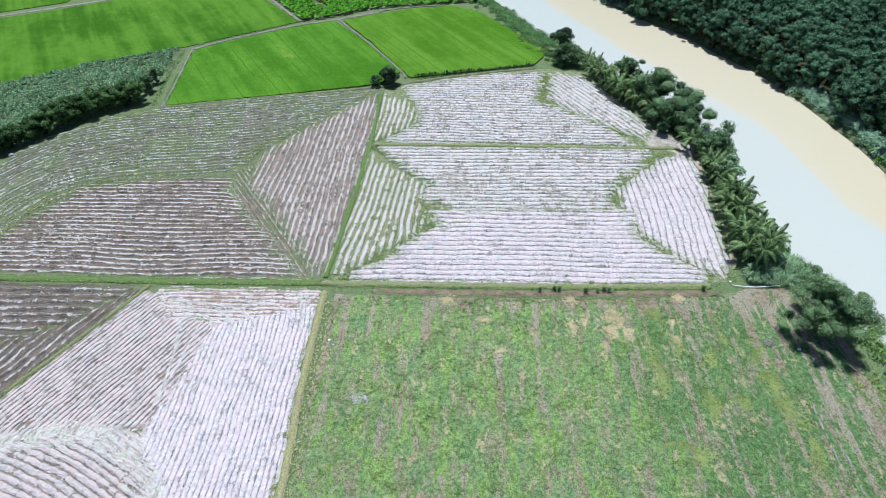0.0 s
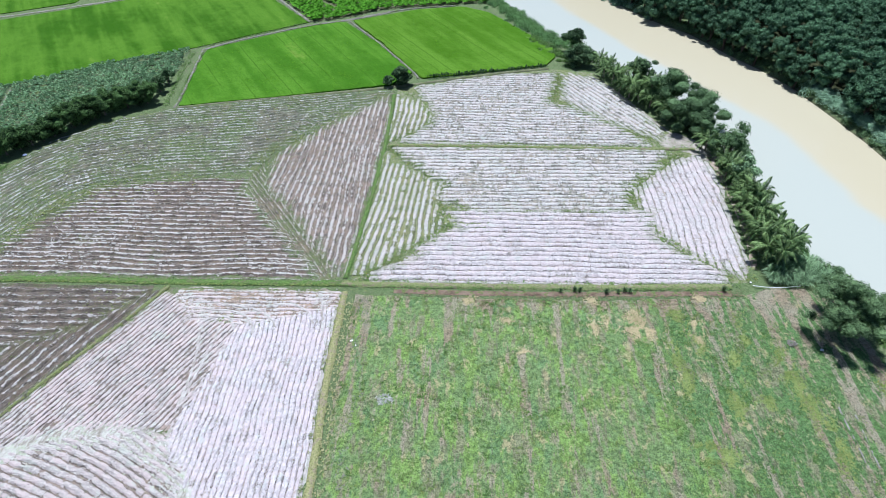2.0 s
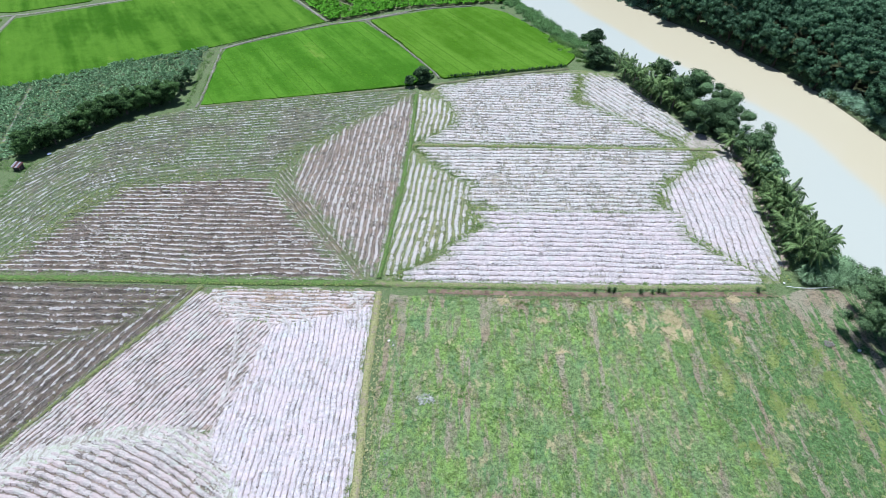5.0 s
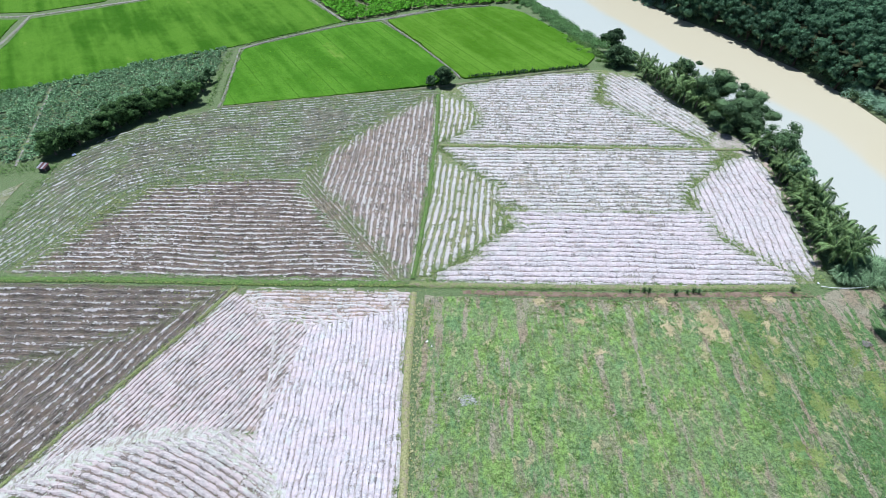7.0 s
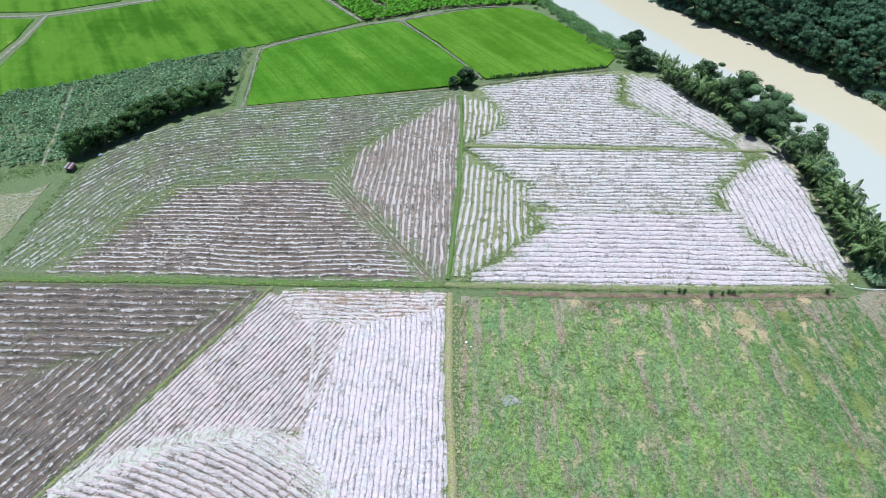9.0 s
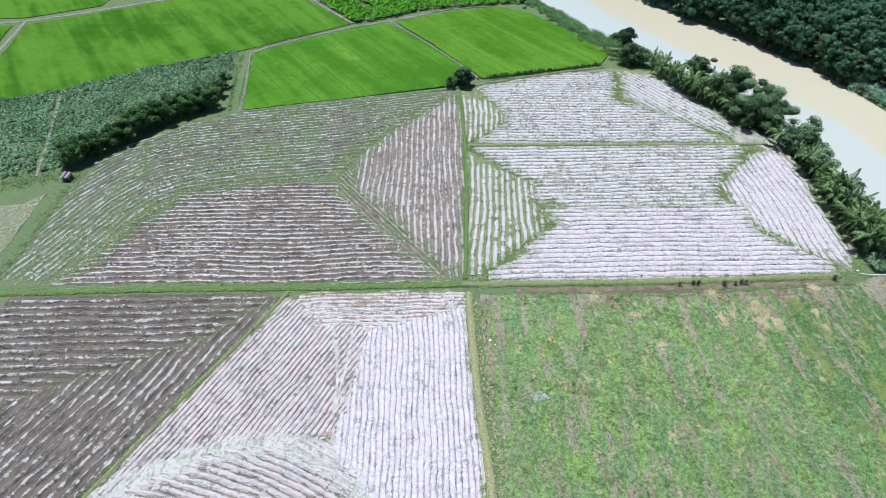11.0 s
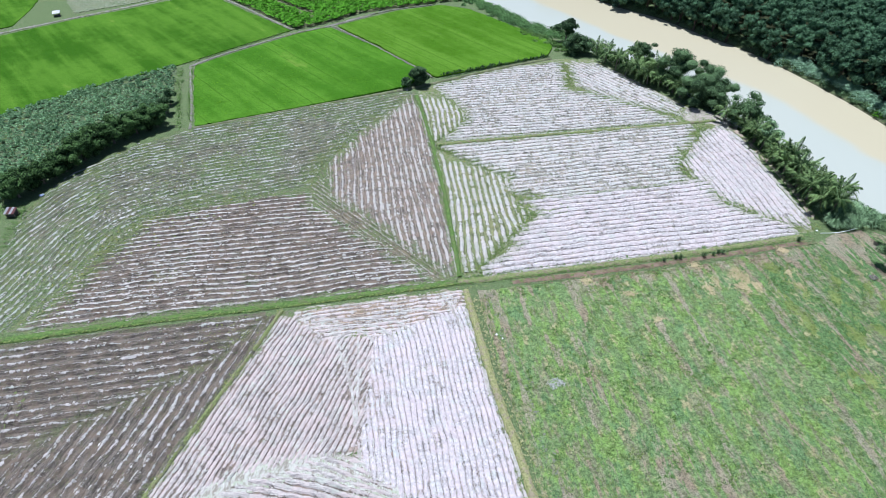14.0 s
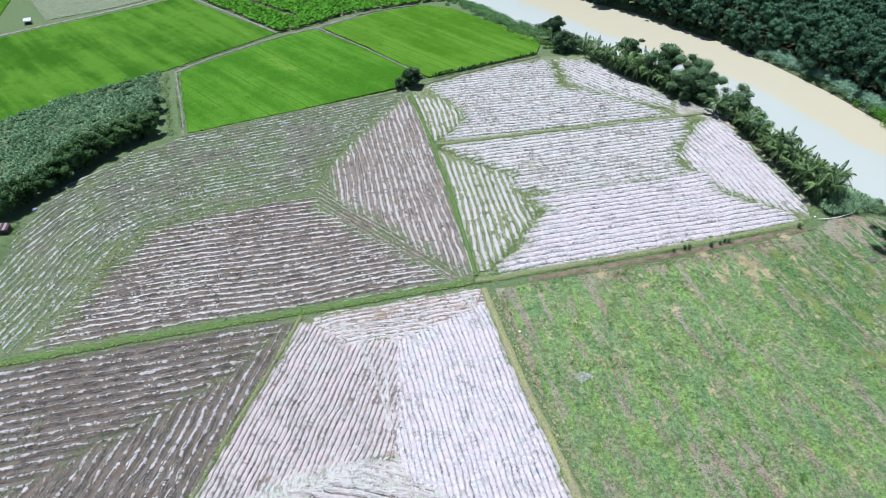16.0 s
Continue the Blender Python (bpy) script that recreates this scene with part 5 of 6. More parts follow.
REEDS = [reed_clump(500 + k, 1.5 + 0.2 * k, 120) for k in range(3)]
for k in range(44):
    x, y = 41.8 + rh.uniform(0, 8.6), 61.4 + rh.uniform(0, 5.0)
    v, f = REEDS[k % 3]
    ob = tagged(new("reed_clump"), "tall pale green reed clump on the river bank", "reed", "reeds on the bank")
    part_np("foliage", v, f, LEAF_REED, ob)
    put(ob, x, y, float(rh.uniform(0, 360)), float(rh.uniform(0.7, 1.05)))


def strewn(name, line, spread, count, mat, label, seed, sizes=(0.8, 1.8), leaves=90, leaf=0.22, flat=0.8, lift=0.5, kind="stuff", category="undergrowth"):
    """Low leafy growth along a line, as one loose mass."""
    r = np.random.default_rng(seed)
    pts, _ = smooth_line(line, 0.5)
    vs, fs, n = [], [], 0
    for _ in range(count):
        p = pts[r.integers(len(pts))] + r.normal(0, spread, 2)
        q = r.uniform(*sizes)
        z = float(ground_height(p[:1], p[1:])[0])
        d = unit_sphere(leaves, r)
        d[:, 2] = np.abs(d[:, 2])
        pos = np.array([p[0], p[1], max(z, -1.3)]) + d * q * r.uniform(0.6, 1.05, (leaves, 1)) * np.array([1, 1, flat])
        v, f = leaf_quads(pos, d + np.array([0, 0, lift]), leaf, r, 0.5)
        vs.append(v)
        fs.append(f + n)
        n += len(v)
    return thing(name, np.concatenate(vs), np.concatenate(fs), mat, label, category, kind)


strewn("undergrowth", [(52, 62), (54, 54), (55, 44), (54.5, 34), (54, 22)], 1.0, 90, LEAF_LUSH, "lush green scrub at the water's edge", 601)
strewn("undergrowth", [(46, 94), (46.2, 80), (47.5, 71.5), (50.5, 66), (53, 60)], 0.8, 130, LEAF_HEDGE, "green scrub under the palms", 602)
strewn("undergrowth", [(22, 153), (28, 139), (35, 124), (40, 114.5), (44, 104)], 0.9, 130, LEAF_HEDGE, "dark green scrub under the bank trees", 603)
strewn("undergrowth", [(-22, 238), (-4, 194), (3.6, 176), (13.6, 156.6), (19.2, 147)], 1.5, 520, LEAF_SCRUB, "dense green scrub along the river", 604, (0.8, 1.7), 110, 0.19)
strewn("undergrowth", [(12, 151.5), (15.5, 146), (18.5, 141), (20.5, 136.5)], 1.2, 80, LEAF_LUSH, "green weeds at the rice corner", 605, (0.5, 1.2))
strewn("undergrowth", [(x + 1.9, y + 0.8) for x, y in FAR_BANK[2:14]], 0.6, 300, LEAF_MID, "dark scrub along the far bank", 606, (0.6, 1.5))
strewn("far_reeds", [(72.8, 124.5), (75.6, 114), (78.2, 103), (79.4, 90)], 0.6, 190, LEAF_REED_FAR, "pale green reeds along the far bank", 607, (0.8, 1.7), 150, 0.2, 1.2)
strewn("far_reeds", [(37, 188), (43, 177), (49, 167.5)], 1.2, 60, LEAF_REED_FAR, "pale reeds on the far bank", 608, (0.8, 1.8))
strewn("undergrowth", [(78, 92), (80, 84), (82, 70)], 1.6, 60, LEAF_CROP, "bright green bushes on the far bank", 609, (1.2, 2.4))

# ---- woodland beyond the river ----
wood_kinds = [make_tree(700 + k, 9.6, 3.3, 30, 2300, 0.22, LEAF_FOREST, "dark green woodland tree on the far bank", "woodland_tree", low=0.03, flat=0.9, lobe=(0.18, 0.36), out=(0.3, 0.92), group="trees on the far bank", limbs=4, bark=BARK_DARK) for k in range(4)]
rw = np.random.default_rng(77)
bank_line, _ = smooth_line([(x + 1.8, y + 0.5) for x, y in FAR_BANK[1:16]], 2.9)
used = set()
for k, (x, y) in enumerate(bank_line):
    if not 70 < y < 290:
        continue
    x, y, w = x + rw.normal(0, 0.8), y + rw.normal(0, 0.8), k % 4
    turn, size = float(rw.uniform(0, 360)), float(rw.uniform(0.8, 1.08))
    if 88 < y < 126:
        x += 3.2
    if w in used:
        put_copy(wood_kinds[w], x, y, turn, size)
    else:
        used.add(w)
        put(wood_kinds[w], x, y, turn, size)
WOOD_AREA = [(32, 202), (37, 192), (52, 167), (64, 147), (73, 128), (78.6, 112), (80.6, 84), (84, 76), (95, 88), (110, 104), (127, 122), (148, 150), (124, 172), (112, 186), (104, 202)]
wx, wy = np.meshgrid(np.arange(-30, 175, 2.5), np.arange(55, 262, 2.5), indexing="ij")
wx, wy = wx + rw.normal(0, 0.6, wx.shape) + (np.arange(wx.shape[1]) % 2)[None] * 1.25, wy + rw.normal(0, 0.6, wy.shape)
ok = inside(WOOD_AREA, wx, wy)
protos = [crown_arrays(np.random.default_rng(720 + k), 10.3, 2.2, 8, 320, 0.225, 0.5, 0.95)[:2] for k in range(5)]
vs, fs, n = [], [], 0
for x, y in zip(wx[ok], wy[ok]):
    v, f = protos[rw.integers(5)]
    a, q = rw.uniform(0, 6.28), rw.uniform(0.85, 1.12)
    c, s = math.cos(a) * q, math.sin(a) * q
    vs.append(np.stack([v[:, 0] * c - v[:, 1] * s + x, v[:, 0] * s + v[:, 1] * c + y, v[:, 2] * q * rw.uniform(0.95, 1.08)], -1))
    fs.append(f + n)
    n += len(v)
thing("far_woods", np.concatenate(vs), np.concatenate(fs), LEAF_FOREST, "dense dark green plantation woods beyond the river", "woods", "stuff")

# ---- leafy crop west of the rice, tall crop behind it ----
LEAFY = [(-126, 117.2), (-115, 121.5), (-104.9, 128), (-94.2, 135.4), (-77.8, 143.6), (-76.5, 134), (-75.6, 126), (-77, 117.5), (-83, 112.5), (-90, 103.5), (-97, 93.5), (-99, 90),
         (-116, 86), (-140, 86), (-134, 108)]
# dark green earth, with the shade between the plants in its colour
sheet("crop_ground", LEAFY, dirt_material("shaded_crop_earth", (0.07, 0.10, 0.055), (0.15, 0.19, 0.105)), "shaded earth under a leafy crop", "field", 0.04, 0.15, 1.0, 801)


def off_path(x, y, r):
    return edge_distance([(-112.2, 119.7), (-105, 100.3), (-101, 87.5)], x, y, False) > 0.5


lx, ly = scatter(LEAFY, 3.4, 802, lambda x, y, r: off_path(x, y, r) & (vnoise(x, y, 0.22, 21) + 0.5 * r.random(len(x)) + 0.012 * (y - 118) > 0.13))
ca, sa = math.cos(radians(30)), math.sin(radians(30))
lv = np.round((-lx * sa + ly * ca) / 1.2) * 1.2 + RNG.normal(0, 0.16, len(lx))
lu = lx * ca + ly * sa
lx, ly = lu * ca - lv * sa, lu * sa + lv * ca
tufts("leafy_crop", lx, ly, 0.43, LEAF_CASSAVA, "grey-green leafy crop plants in rows", 803, 9, 0.35, 0.95, "crop")
TALL = [(-49, 162.6), (-39, 166.6), (-34, 170.6), (-26, 173.6), (-15, 174.8), (-8, 176.8), (2, 178), (0, 188), (-20, 225), (-70, 225), (-77, 199), (-63, 181)]
sheet("crop_ground", TALL, dirt_material("tall_crop_earth", (0.10, 0.12, 0.06), (0.18, 0.18, 0.10)), "dark earth under a tall crop", "field", 0.04, 0.15, 1.2, 811)


def off_gap(x, y, r):
    return edge_distance([(-45, 172.6), (-60, 190.5), (-75, 208)], x, y, False) > 1.1


tx, ty = scatter(TALL, 3.0, 812, off_gap)
tufts("tall_crop", tx, ty, 0.75, LEAF_CROP, "bright green tall leafy crop", 813, 7, 0.7, 0.6, "crop")

# ---- grass on bunds, weedy strips and the meadow ----
def along(line, spread, per_m, seed):
    r = np.random.default_rng(seed)
    p, u = smooth_line(line, 0.25)
    n = int(u[-1] * per_m)
    q = p[r.integers(len(p), size=n)] + r.normal(0, spread, (n, 2))
    return q[:, 0], q[:, 1]


for k, (line, sp, per, mat, lab) in enumerate((
        ([(x, y + 0.34) for x, y in LONG_BUND_W], 0.12, 7, LEAF_LUSH, "lush green grass on the long bund"),
        ([(x, y - 0.34) for x, y in LONG_BUND_W], 0.13, 12, LEAF_CLEAR, "lush green grass along the foot of the bund"), (LONG_BUND_E, 0.5, 22, LEAF_LUSH, "rough grass on the long bund"),
        (MID_BUND, 0.32, 9, LEAF_LUSH, "green grass on the middle bund"), (CROSS_BUND, 0.34, 14, LEAF_LUSH, "grass on the cross bund"),
        (SLANT_BUND, 0.25, 9, LEAF_WEED, "yellow-green grass on the slanting bund"), (MEADOW_BUND, 0.5, 8, LEAF_WEED, "rough grass beside the meadow"),
        ([(-68.6, 112.6), (-47, 117.3), (-22.5, 122.8)], 0.35, 8, LEAF_LUSH, "grass below the rice"),
        ([(-14, 126.5), (2.4, 131), (15, 134)], 0.3, 10, LEAF_DARK, "dark tall weeds along the rice bund"),
        ([(-93.3, 89), (-92.6, 78), (-92.6, 68), (-93, 58.5)], 0.7, 14, LEAF_LUSH, "grass strip at the field edge"),
        ([(41.9, 91), (42.2, 84), (42, 77), (41.4, 70), (40.4, 64)], 0.5, 9, LEAF_LUSH, "bright grass at the foot of the palms"),
        ([(-76.2, 142), (-75.2, 134), (-73.8, 124), (-71.6, 112.5)], 0.4, 14, LEAF_LUSH, "grass beside the dirt path"),
        ([(-73.6, 141), (-72.6, 133), (-71.2, 123), (-69.4, 113.5)], 0.25, 12, LEAF_LUSH, "grass between path and rice"),
        ([(-76, 144), (-62, 153.4), (-50, 162.6)], 0.3, 10, LEAF_LUSH, "grass along the rice track"),
        ([(-95, 89.5), (-106, 84.5), (-125, 80)], 1.3, 30, LEAF_LUSH, "bright green grass beside the hut"))):
    x, y = along(line, sp, per, 900 + k)
    tufts("bund_grass", x, y, 0.2, mat, lab, 920 + k, 6, 0.15, 0.5)
LEAF_BURNT = leaf_material("burnt_stubble", (0.14, 0.095, 0.065), (0.33, 0.23, 0.16), 0.9, 0.5)
LEAF_GREY = leaf_material("grey_dead_grass", (0.17, 0.155, 0.14), (0.33, 0.31, 0.28), 0.9, 0.5)
for k, (line, sp, per, mat, lab) in enumerate((([(-12, 57.6), (-4, 57.5), (16.5, 57.9), (36, 58.7)], 0.45, 9, LEAF_BURNT, "reddish burnt stubble below the bund"),
                                               ([(-6, 55.8), (10, 55.6), (30, 56.8)], 0.7, 7, LEAF_BURNT, "brown burnt stubble at the meadow's head"),
                                               ([(-17.9, 56), (-17.6, 46), (-17.1, 38), (-16.6, 30), (-16, 20)], 0.5, 8, LEAF_GREY, "grey dead grass at the meadow edge"),
                                               ([(-20, 56), (-19.6, 46), (-19.2, 38), (-18.6, 30), (-18, 20)], 0.45, 9, LEAF_DRY, "straw-yellow grass beside the bund"))):
    x, y = along(line, sp, per * 1.3, 940 + k)
    tufts("dead_grass", x, y, 0.15, mat, lab, 945 + k, 6, 0.2, 0.35)
STRAW_GREEN = leaf_material("pale_green_straw", (0.26, 0.30, 0.20), (0.55, 0.58, 0.46), 0.9, 0.5)
def band_material():
    m, nt, p, pos = material("trampled_white_straw", 0.95, 0.1)
    swirl = nt.nodes.new("ShaderNodeTexNoise")
    swirl.inputs["Scale"].default_value, swirl.inputs["Detail"].default_value = 0.5, 2.0
    nt.links.new(pos, swirl.inputs["Vector"])
    bent = nd(nt, "VectorMath", props={"op": "ADD"}, i0=pos, i1=nd(nt, "VectorMath", props={"op": "SCALE"}, i0=swirl.outputs["Color"], Scale=2.5))
    a, b = noise_(nt, stretch(nt, bent, (1.0, 0.25, 1.0), 0.5), 1.6, 5.0, 0.75), noise_(nt, stretch(nt, bent, (0.3, 1.0, 1.0), 0.3), 1.4, 5.0, 0.75)
    c = blend(nt, step(nt, a, 0.40, 0.56), (0.26, 0.23, 0.195), (0.49, 0.48, 0.44))
    c = blend(nt, step(nt, b, 0.50, 0.62, 0.0, 0.75), c, (0.40, 0.44, 0.33))
    c = blend(nt, step(nt, noise_(nt, pos, 5.0, 4.0, 0.8), 0.36, 0.46, 0.6, 0.0), c, (0.22, 0.20, 0.16))
    colour(nt, p, c)
    bump(nt, p, math_(nt, "ADD", a, b), 0.9, 0.2)
    return m


ribbon("straw_band", STRAW_BAND, 3.0, band_material(), "trampled white and pale green straw at the row ends", "straw", 0.05, 0.055, 76, step_len=0.4)
r = np.random.default_rng(948)
for k, (per, sp, turn, ln, mat, lab) in enumerate(((11, 0.9, 75, 1.0, STRAW_FLAT, "white straw turned up at the row ends"), (9, 1.2, 25, 1.4, STRAW_FLAT, "white straw streaks at the row ends"),
                                                   (14, 1.1, 60, 1.0, STRAW_GREEN, "pale green straw among the row ends"))):
    x, y = along(STRAW_BAND, sp, per, 948 + k)
    lumps("straw_litter", x, y, np.radians(turn + r.normal(0, 28, len(x))), ln, 0.09, mat, lab, r, 0.13, (0.0, 0.07))
for k, (line, turn, per) in enumerate((([(-44.2, 81.8), (-38.4, 74.8), (-33.6, 69.2), (-29.2, 64.2), (-26.6, 61)], 130, 4.5), ([(-42, 87.6), (-41, 93.8), (-36, 99), (-32.5, 105), (-24, 115)], 95, 3.5),
                                       ([(-84, 60.6), (-81, 65), (-78, 72.4), (-75.6, 77.6), (-71.6, 82)], 20, 4), ([(-16, 61.8), (-10, 67.4), (-6.4, 70.6)], 40, 4),
                                       ([(-12.6, 69.4), (-20, 62.8)], 100, 5), ([(25.4, 73.6), (34.2, 62.8)], 130, 4), ([(-16.2, 96), (-5.8, 84.2), (-5.8, 79)], 30, 3.5))):
    x, y = along(line, 0.3, per, 960 + k)
    lumps("straw_litter", x, y, np.radians(turn + r.normal(0, 22, len(x))), 0.55, 0.10, STRAW_FLAT, "white straw heaps where the plough turned", r, 0.12, (0.04, 0.12))
for k, poly in enumerate(([(-8.4, 77), (-5.5, 80), (-1.5, 78.6), (1, 76.4), (0, 73.6), (-6, 72.4), (-9, 68.6), (-11, 68.6)],
                          [(24, 86.4), (27, 85.2), (26.3, 79), (23.4, 80)], [(26, 76), (28.4, 73.6), (32, 68.2), (37, 66), (36, 63.4), (31, 67)], [(27, 107), (34.6, 101.6), (34, 98.8), (26, 105)],
                          [(14, 131), (19, 130), (17, 118.4), (14, 117.5)])):
    x, y = scatter(poly, 4.0, 996 + k)
    tufts("weed_band", x, y, 0.16, LEAF_CLEAR, "vivid green weeds where the plough rows turn", 1060 + k, 6, 0.08, 0.35)
LEAF_STRIP = leaf_material("turning_strip_weeds", (0.085, 0.14, 0.045), (0.24, 0.32, 0.115), 0.7, 0.5, 0.08, thin=0.2)
LEAF_OLIVE = leaf_material("olive_strip_weeds", (0.075, 0.10, 0.045), (0.205, 0.235, 0.115), 0.7, 0.5, 0.08, thin=0.2)
TURN_STRIPS = [
    ([(-19.8, 97.2), (-15.6, 93), (-11.6, 88.9), (-7.6, 85.2)], 0.7, 28, LEAF_STRIP), ([(-7.8, 85), (-7.6, 80), (-8.4, 75), (-9.4, 72)], 0.8, 12, LEAF_STRIP),
    ([(-8.6, 72.6), (-5.5, 73.6), (-0.2, 72.9)], 0.6, 16, LEAF_STRIP), ([(-7, 72), (-11, 68.6), (-14.6, 65.4), (-19.5, 61.2)], 0.7, 28, LEAF_STRIP), ([(-8.6, 79.5), (-4.5, 78.4), (-2, 77.6)], 0.6, 10, LEAF_STRIP),
    ([(37.4, 96.6), (34.8, 93.8), (30, 89.6), (26.2, 85.6), (24.6, 82), (25, 79.6)], 0.95, 36, LEAF_STRIP), ([(26.4, 77.6), (26.4, 74), (29.6, 69.8)], 0.6, 16, LEAF_STRIP),
    ([(29.6, 69.8), (32.4, 66.4), (36.3, 63.4), (39.4, 62.2)], 0.8, 28, LEAF_STRIP), ([(16.8, 129.6), (16, 123), (14.4, 117)], 1.0, 30, LEAF_STRIP),
    ([(14.4, 117), (18.6, 112.8), (25.2, 106.2), (34, 100.2)], 0.9, 22, LEAF_STRIP), ([(-20.4, 98.6), (-16.4, 101.4), (-12.8, 105.4), (-12.2, 108)], 0.6, 16, LEAF_STRIP),
    ([(-13.4, 112), (-14.8, 117), (-18, 120)], 0.8, 8, LEAF_STRIP),
    ([(-22.6, 119), (-27, 114.6), (-33.4, 108.6), (-39, 101.6), (-42.6, 95)], 1.3, 16, LEAF_OLIVE), ([(-42.6, 95), (-43.4, 89), (-42, 85)], 1.3, 14, LEAF_OLIVE),
    ([(-42, 84), (-36.6, 77), (-30, 69), (-24, 61.6)], 0.8, 13, LEAF_OLIVE), ([(-45, 86), (-55, 85.2), (-66, 84.8), (-72.2, 81.4)], 0.7, 9, LEAF_OLIVE),
    ([(-72.2, 81.4), (-75.4, 74.6), (-77.6, 67), (-81, 60.8)], 1.2, 13, LEAF_OLIVE), ([(-70, 110.6), (-78, 106), (-84.6, 101), (-89.6, 94), (-91.6, 86)], 1.3, 12, LEAF_OLIVE),
    ([(-52, 56), (-57, 51.2), (-65, 45.8), (-75, 42)], 0.9, 9, LEAF_OLIVE)]
for k, (line, sp, per, mat) in enumerate(TURN_STRIPS):
    x, y = along(line, sp, per, 1300 + k)
    tufts("weed_strip", x, y, 0.19, mat, "ragged green weeds along the turning strip", 1330 + k, 6, 0.1, 0.4)
WEED_BANDS = [
    [(-45.5, 85), (-43.5, 88), (-38, 78), (-29, 68.6), (-23, 60.5), (-25.5, 60.5), (-31, 67.8), (-40, 77)],
    [(-46, 87), (-42, 87), (-41.5, 94), (-36, 100), (-32.8, 106), (-24, 116), (-22, 121), (-30, 114), (-38, 104), (-45, 96)],
    [(-86, 60), (-81.2, 66.5), (-78.5, 74), (-76, 79.5), (-71, 82.7), (-60, 85.4), (-48, 87.5), (-48, 85), (-60, 84.3), (-72, 81.4), (-76.8, 76.5), (-79, 71), (-84, 60)],
    [(-20, 97), (-17, 96.8), (-5.5, 84.8), (-5.3, 78.5), (-0.5, 75.6), (0, 73.4), (-6, 73), (-8, 69), (-17, 61), (-20, 62), (-12, 69.8), (-8, 74), (-9.3, 78.5), (-8.2, 84.5), (-10, 87.4), (-19, 94.8)],
    [(33, 96.8), (37, 94.8), (31.4, 89), (27.2, 85), (26.2, 79), (24, 80), (24, 86.2), (31, 91)],
    [(25.5, 74.5), (28, 73.6), (31.8, 68.2), (36.6, 66), (40, 64), (40, 61.5), (35, 62.2), (31, 66.5)],
    [(-21, 119.5), (-15.6, 119.3), (-12.2, 111), (-12, 106), (-18, 99.6), (-19.6, 99.4), (-13.4, 106.6), (-13.4, 110.8), (-16.4, 118), (-20.5, 118.6)],
    [(14.6, 131), (19.2, 130), (16.8, 118.2), (20, 114.2), (27, 107), (34.2, 101.6), (33.5, 98.8), (26, 105), (20, 111), (13, 117)],
    [(-22.5, 61.5), (-18, 61.5), (-17.5, 57.5), (-23, 57.5)],
    [(-53, 57), (-47.5, 56.8), (-49.5, 53.5), (-53, 51.5), (-58, 51.5)],
]
for k, poly in enumerate(WEED_BANDS):
    x, y = scatter(poly, 0.7 if k in (0, 1, 2, 9) else 2.4, 950 + k)
    tufts("weed_band", x, y, 0.17, LEAF_WEED, "green weeds where the plough rows turn", 970 + k, 6, 0.05, 0.35)
    x, y = scatter(poly, 0.5, 1150 + k)
    lumps("straw_litter", x, y, r.uniform(0, 3.1, len(x)), 0.4, 0.07, STRAW_FLAT, "thin white straw among the weeds", r, 0.06)
x, y = scatter([(-90, 62), (-46, 88), (-24, 120), (-48, 116.5), (-69, 111), (-78, 107), (-84, 102), (-92, 90)], 0.9, 990,
               lambda x, y, r: vnoise(x, y, 0.12, 3) + 0.3 * vnoise(x, y, 0.9, 4) > 0.62)
tufts("field_weeds", x, y, 0.3, LEAF_WEED, "thin weeds over the ploughed rows", 991, 6, 0.1, 0.6)
for k, (poly, per) in enumerate((([(-86, 60.4), (-81, 69), (-78, 76), (-72, 84), (-64, 85), (-70, 80), (-74, 73), (-77, 66), (-79, 60.4)], 3.0), ([(-58, 57.2), (-48.6, 57), (-51.5, 51.6), (-60, 52)], 3.0),
                                 ([(-46, 88.4), (-40, 86), (-37, 96), (-30, 108), (-23, 119), (-30, 117), (-40, 106)], 2.5), ([(-64, 45.4), (-58, 50), (-56, 48), (-64, 43)], 2.0))):
    x, y = scatter(poly, per, 1190 + k)
    tufts("field_weeds", x, y, 0.18, LEAF_WEED, "olive weeds over the plough rows", 1195 + k, 6, 0.16, 0.5)
x, y = scatter(MEADOW_EDGE, 0.035, 1200, lambda x, y, r: y > 22)
tufts("dark_weed", x, y, 0.17, LEAF_DARK, "small dark weeds dotted over the meadow", 1201, 7, 0.2, 0.5)
x, y = scatter(MEADOW_EDGE, 11.0, 992, lambda x, y, r: (y > 20) & (vnoise(x, y, 1.3, 5) + 0.6 * vnoise(x * 1.0, y * 0.2, 0.5, 6) > 0.75))
tufts("meadow_grass", x, y, 0.16, leaf_material("meadow_blades", (0.12, 0.20, 0.065), (0.40, 0.50, 0.18), 0.7, 0.5, 0.06, thin=0.2), "patchy green meadow weeds", 993, 5, 0.16, 0.9)
x, y = scatter(MEADOW_EDGE, 2.2, 994, lambda x, y, r: (y > 20) & (vnoise(x, y, 0.28, 8) > 0.6))
tufts("meadow_herbs", x, y, 0.26, LEAF_LUSH, "lush herb clumps in the meadow", 995, 7, 0.15, 0.45)
LEAF_ORANGE = leaf_material("dry_orange_grass", (0.34, 0.29, 0.16), (0.58, 0.48, 0.30), 0.9, 0.5)
